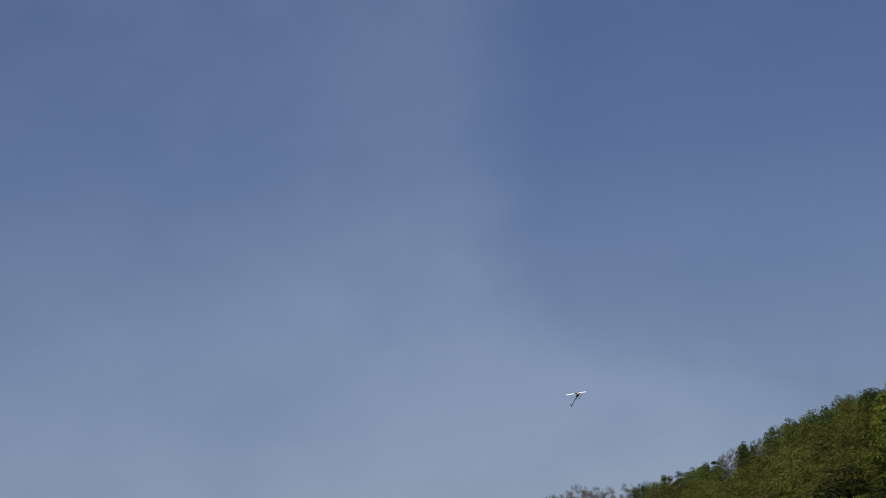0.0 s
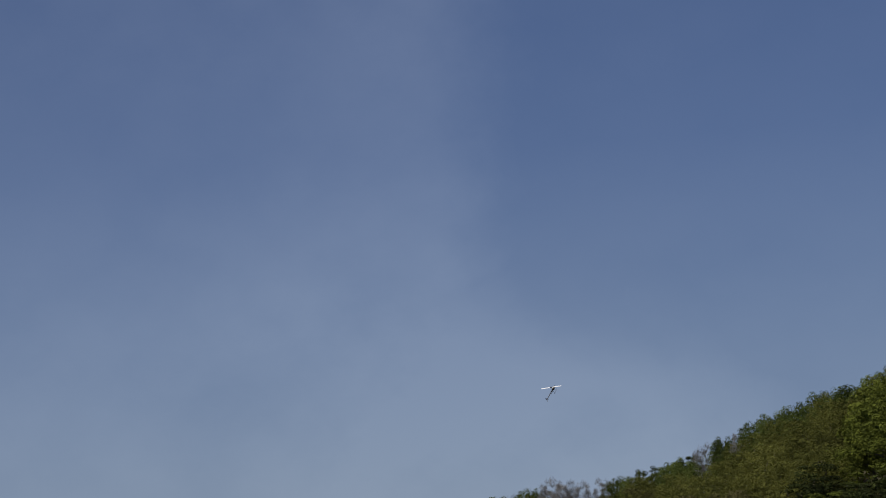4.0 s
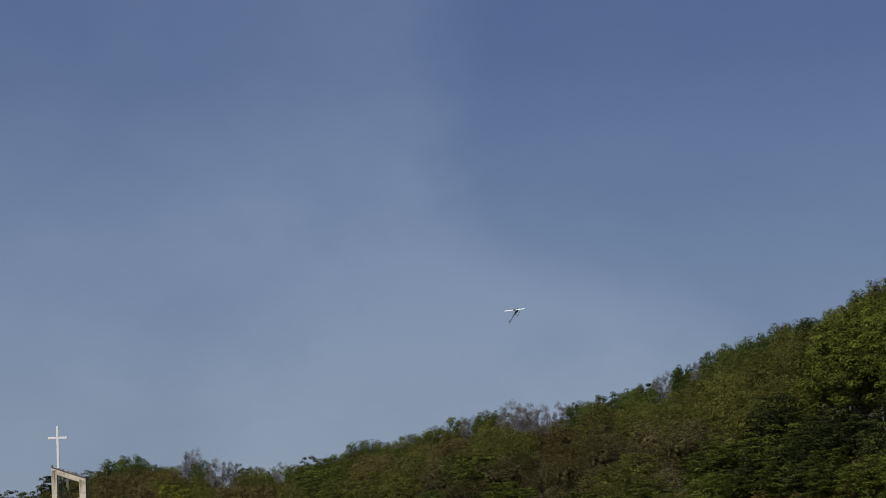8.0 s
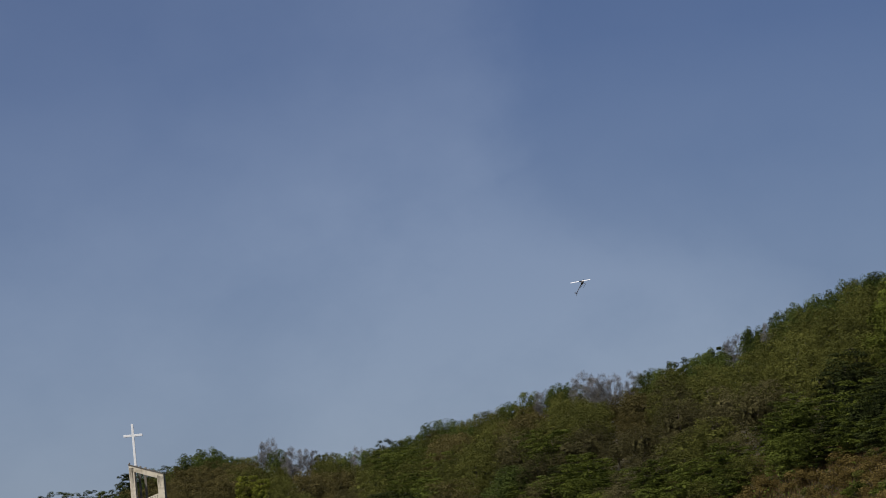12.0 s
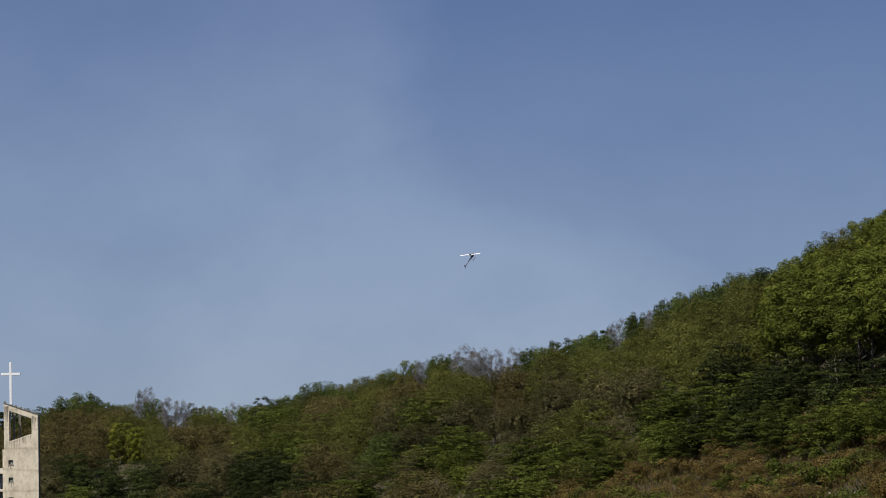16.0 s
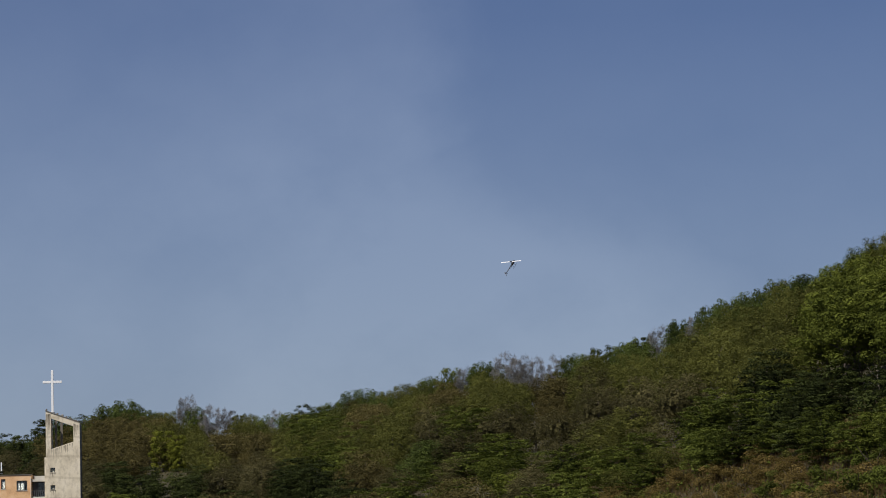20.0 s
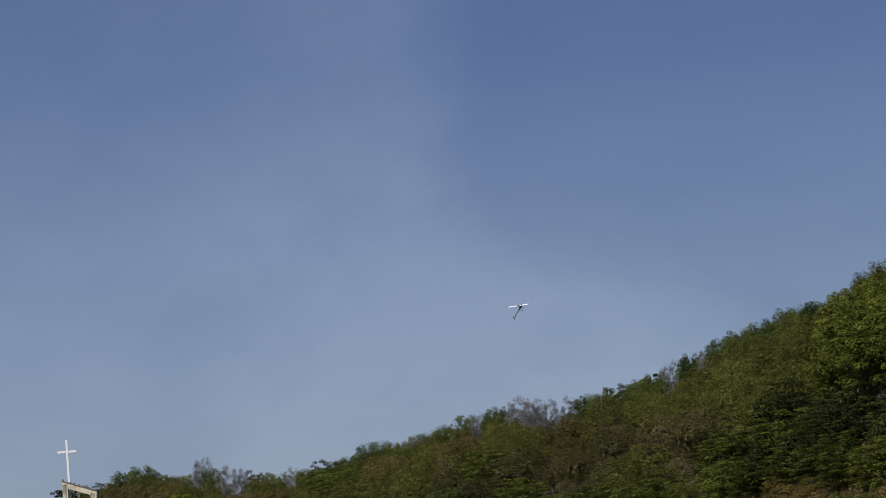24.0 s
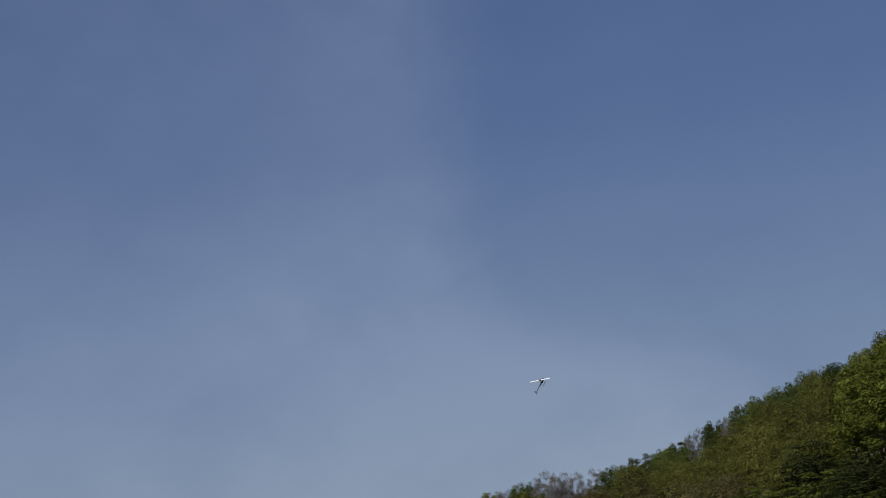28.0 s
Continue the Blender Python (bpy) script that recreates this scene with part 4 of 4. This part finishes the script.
ROCKS = [(6.51, 0.67, 0.45), (6.75, 0.73, 0.71), (6.82, 0.7, 0.45), (7.05, 0.7, 0.68), (7.15, 0.73, 0.52), (7.74, 0.91, 0.68), (7.77, 0.82, 0.52),
    (7.98, 0.86, 0.56), (8.07, 0.83, 0.45), (8.29, 0.89, 0.68), (8.38, 0.9, 0.6), (8.51, 0.87, 0.52)]


def on_slope(az, el, up):
    """How far off the ground, raised by up, meets that elevation."""
    return next((float(q) for q in np.arange(203, 279, 0.5) if ground_z(az, q) + up >= EYE[2] + q * math.tan(radians(el))), 247.0)


CLEAR = [(az, on_slope(az, el, size * 0.4)) for az, el, size in ROCKS]


def by_a_rock(az, d, wide=0.36, deep=26.0):
    return any(abs(az - q) < wide and far - deep < d < far + 1.5 for q, far in CLEAR)


LUSH_SPOTS = [(6.9, 1.38), (8.14, 1.41), (6.55, 1.1), (7.35, 1.14), (5.08, 1.93), (8.25, 1.07), (1.96, 0.7), (5.75, 1.11), (7.7, 1.71)]
for _ in range(720):
    az = rng.uniform(0.6, 11.2)
    foot, ridge = along(FOOT, az), along(RIDGE, az)
    d = foot + (ridge - foot) * rng.uniform(-0.2, 0.42)
    el = elevation(az, d, 1.0)
    if el > along(SCRUB_LINE, az) + 0.06 or by_a_rock(az, d):
        continue
    green = min(math.hypot(az - q[0], (el - q[1]) * 1.6) for q in LUSH_SPOTS) < 0.21
    pick = rng.uniform()
    set_shrub(LUSH if green or pick < 0.02 else MIXED if pick < 0.11 else DRY, az, d, rng.uniform(1.2, 1.9) if green else rng.uniform(0.8, 1.45))


# brush along the foot of the wood
for _ in range(330):
    az = rng.uniform(-8.1, 0.8)
    foot, ridge = along(FOOT, az), along(RIDGE, az)
    d = foot + (ridge - foot) * rng.uniform(-0.2, 0.08)
    if az < TOWER_AZ + 0.6 and d < 490:
        continue
    pick = rng.uniform()
    if az < -3.4:
        set_shrub(LUSH if pick < 0.55 else MIXED, az, d, rng.uniform(1.2, 2.0))
    else:
        set_shrub(DRY if pick < 0.45 else MIXED if pick < 0.8 else LUSH, az, d, rng.uniform(1.1, 1.8))


def scatter(name, label, mat, n, az0, az1, u0, u1, high, length, width, upright, clump=0.4):
    """Brush or grass that nobody could count, as one mesh over a stretch of the slope."""
    pts, nor = [], []
    while len(pts) < n:
        az = rng.uniform(az0, az1)
        foot, ridge = along(FOOT, az), along(RIDGE, az)
        d = foot + (ridge - foot) * rng.uniform(u0, u1)
        if TOWER_AZ - 3.6 < az < TOWER_AZ + 0.6 and d < 490:
            continue
        if upright and by_a_rock(az, d, 0.14, 20.0 if length > 0.5 else 6.0):
            continue
        base = place(az, d)
        tuft = 0.5 + noise.noise((base.x / 3, base.y / 3, 1.0))
        for _ in range(6):
            q = base + Vector((rng.normal() * clump, rng.normal() * clump, rng.uniform(0, high) * max(0.2, tuft)))
            pts.append(q)
    p = np.array([tuple(q) for q in pts])
    if upright:
        m = len(p)
        lean = np.stack([rng.normal(size=m) * 0.25, rng.normal(size=m) * 0.25, np.ones(m)], 1) * (length * rng.uniform(0.5, 1.3, m))[:, None]
        ang = rng.uniform(0, 6.283, m)
        side = np.stack([np.cos(ang), np.sin(ang), np.zeros(m)], 1) * width
        v = np.stack([p - side, p + side, p + lean], 1).reshape(-1, 3)
        me = mesh_of(name, v.tolist(), np.arange(3 * m).reshape(-1, 3).tolist(), mat)
    else:
        nrm = unit(rng.normal(size=p.shape) * 0.8 + np.array([0, 0, 0.7]))
        v, f = leaf_quads(p, nrm, length, width)
        me = mesh_of(name, v, f, mat)
    tagged(new(name, me), label, "undergrowth", kind="stuff")


scatter("undergrowth", "low brown and olive brush under the trees", BRUSH, 80000, -13.2, 11.5, -0.08, 1.05, 1.3, 0.34, 0.22, False)
scatter("leafy_undergrowth", "low green leafy brush on the lower slope", LEAF["green"], 45000, -13.2, 11.5, -0.12, 0.6, 1.6, 0.34, 0.24, False, 0.6)
scatter("dry_grass", "tall dry straw-coloured grass on the bank", STRAW, 90000, 0.6, 12, -0.1, 0.34, 0.3, 0.8, 0.03, True)
scatter("grass", "short brown grass along the track", GRASS, 40000, 2.4, 13.3, -0.35, -0.12, 0.05, 0.25, 0.03, True)


# ---- pale rocks along the track ----
def build_rock(az, el, size):
    d = on_slope(az, el, size * 0.4)
    bm = bmesh.new()
    bmesh.ops.create_icosphere(bm, subdivisions=2, radius=size * 0.5)
    seed = rng.uniform(0, 50)
    for v in bm.verts:
        k = 1 + 0.35 * noise.noise(v.co * 2.2 / size + Vector((seed, 0, 0)))
        v.co = Vector((v.co.x * k * rng.uniform(0.97, 1.03), v.co.y * k, max(v.co.z * k * 0.75, -size * 0.25)))
    ob = part("rock", bm, ROCK, None, "", Matrix.Translation(place(az, d, size * 0.16)) @ Matrix.Rotation(seed, 4, "Z"))
    tagged(ob, "pale weathered rock at the foot of the bank", "rock", "rocks along the track")


for az, el, size in ROCKS:
    build_rock(az, el, size)

# ---- the model helicopter in the air ----
BLACK = surface("black_plastic", [(0.3, (0.02, 0.02, 0.022)), (0.8, (0.045, 0.045, 0.05))], 8.0, 0.4, 0.05)
SHELL = surface("white_shell", [(0.3, (0.72, 0.73, 0.75)), (0.8, (0.82, 0.82, 0.83))], 6.0, 0.3, 0.03)


def build_helicopter():
    az, el, d = 0.62, 5.95, 172.0
    spot = Vector((d * math.sin(radians(az)) * math.cos(radians(el)), d * math.cos(radians(az)) * math.cos(radians(el)), EYE[2] + d * math.sin(radians(el))))
    h = empty("model_helicopter", Matrix.Translation(spot) @ Euler((radians(10), radians(-48), radians(48))).to_matrix().to_4x4(),
              "small radio-controlled helicopter with white blades, flying nose up", "helicopter")
    bm = bmesh.new()
    bmesh.ops.create_uvsphere(bm, u_segments=16, v_segments=10, radius=1.0)
    for v in bm.verts:
        x = v.co.x
        taper = 1.0 - 0.45 * max(0, -x) - 0.2 * max(0, x)
        v.co = Vector((x * 0.24 + 0.1, v.co.y * 0.075 * taper, v.co.z * 0.1 * taper - 0.02))
    part("canopy", bm, BLACK, h, "dark streamlined canopy")
    verts, faces = [], []
    tube(verts, faces, [(-0.06, 0, 0.0), (-0.45, 0, 0.005), (-0.86, 0, 0.01)], [0.03, 0.024, 0.02], 10)
    boom = part("tail_boom", mesh_of("tail_boom", verts, faces, BLACK, True), None, h)
    part("tail_fin", prism(bmesh.new(), [(-0.78, 0.0), (-0.9, 0.0), (-0.95, 0.16), (-0.88, 0.16)], 0.022, 0.028), SHELL, boom)
    part("tail_fin", prism(bmesh.new(), [(-0.8, -0.02), (-0.9, -0.02), (-0.93, -0.14), (-0.88, -0.14)], 0.022, 0.028), SHELL, boom)
    for a in (0.6, 0.6 + math.pi):
        part("tail_blade", boxed(0.015, 0.13, -0.003, 0.003, -0.014, 0.014), SHELL, boom, at=Matrix.Translation((-0.86, -0.045, 0.01)) @ Matrix.Rotation(a, 4, "Y"))
    verts, faces = [], []
    tube(verts, faces, [(0, 0, 0.04), (0, 0, 0.2)], [0.014, 0.014], 8)
    part("mast", mesh_of("mast", verts, faces, STEEL, True), None, h)
    part("rotor_head", boxed(-0.03, 0.03, -0.09, 0.09, 0.175, 0.205, bevel=0.006), BLACK, h)
    for a in (1.75, 1.75 + math.pi):
        part("main_blade", boxed(0.085, 0.69, -0.032, 0.032, -0.004, 0.004, bevel=0.002), SHELL, h, "long white rotor blade",
             at=Matrix.Translation((0, 0, 0.19)) @ Matrix.Rotation(a, 4, "Z"))
    for y in (-0.11, 0.11):
        verts, faces = [], []
        tube(verts, faces, [(-0.2, y, -0.2), (0.0, y, -0.21), (0.2, y, -0.205), (0.27, y, -0.17)], [0.009] * 4, 6)
        part("skid", mesh_of("skid", verts, faces, BLACK, True), None, h)
        for x in (-0.08, 0.12):
            verts, faces = [], []
            tube(verts, faces, [(x, y * 0.35, -0.08), (x, y * 0.75, -0.13), (x, y, -0.205)], [0.008] * 3, 6)
            part("strut", mesh_of("strut", verts, faces, BLACK, True), None, h)


build_helicopter()
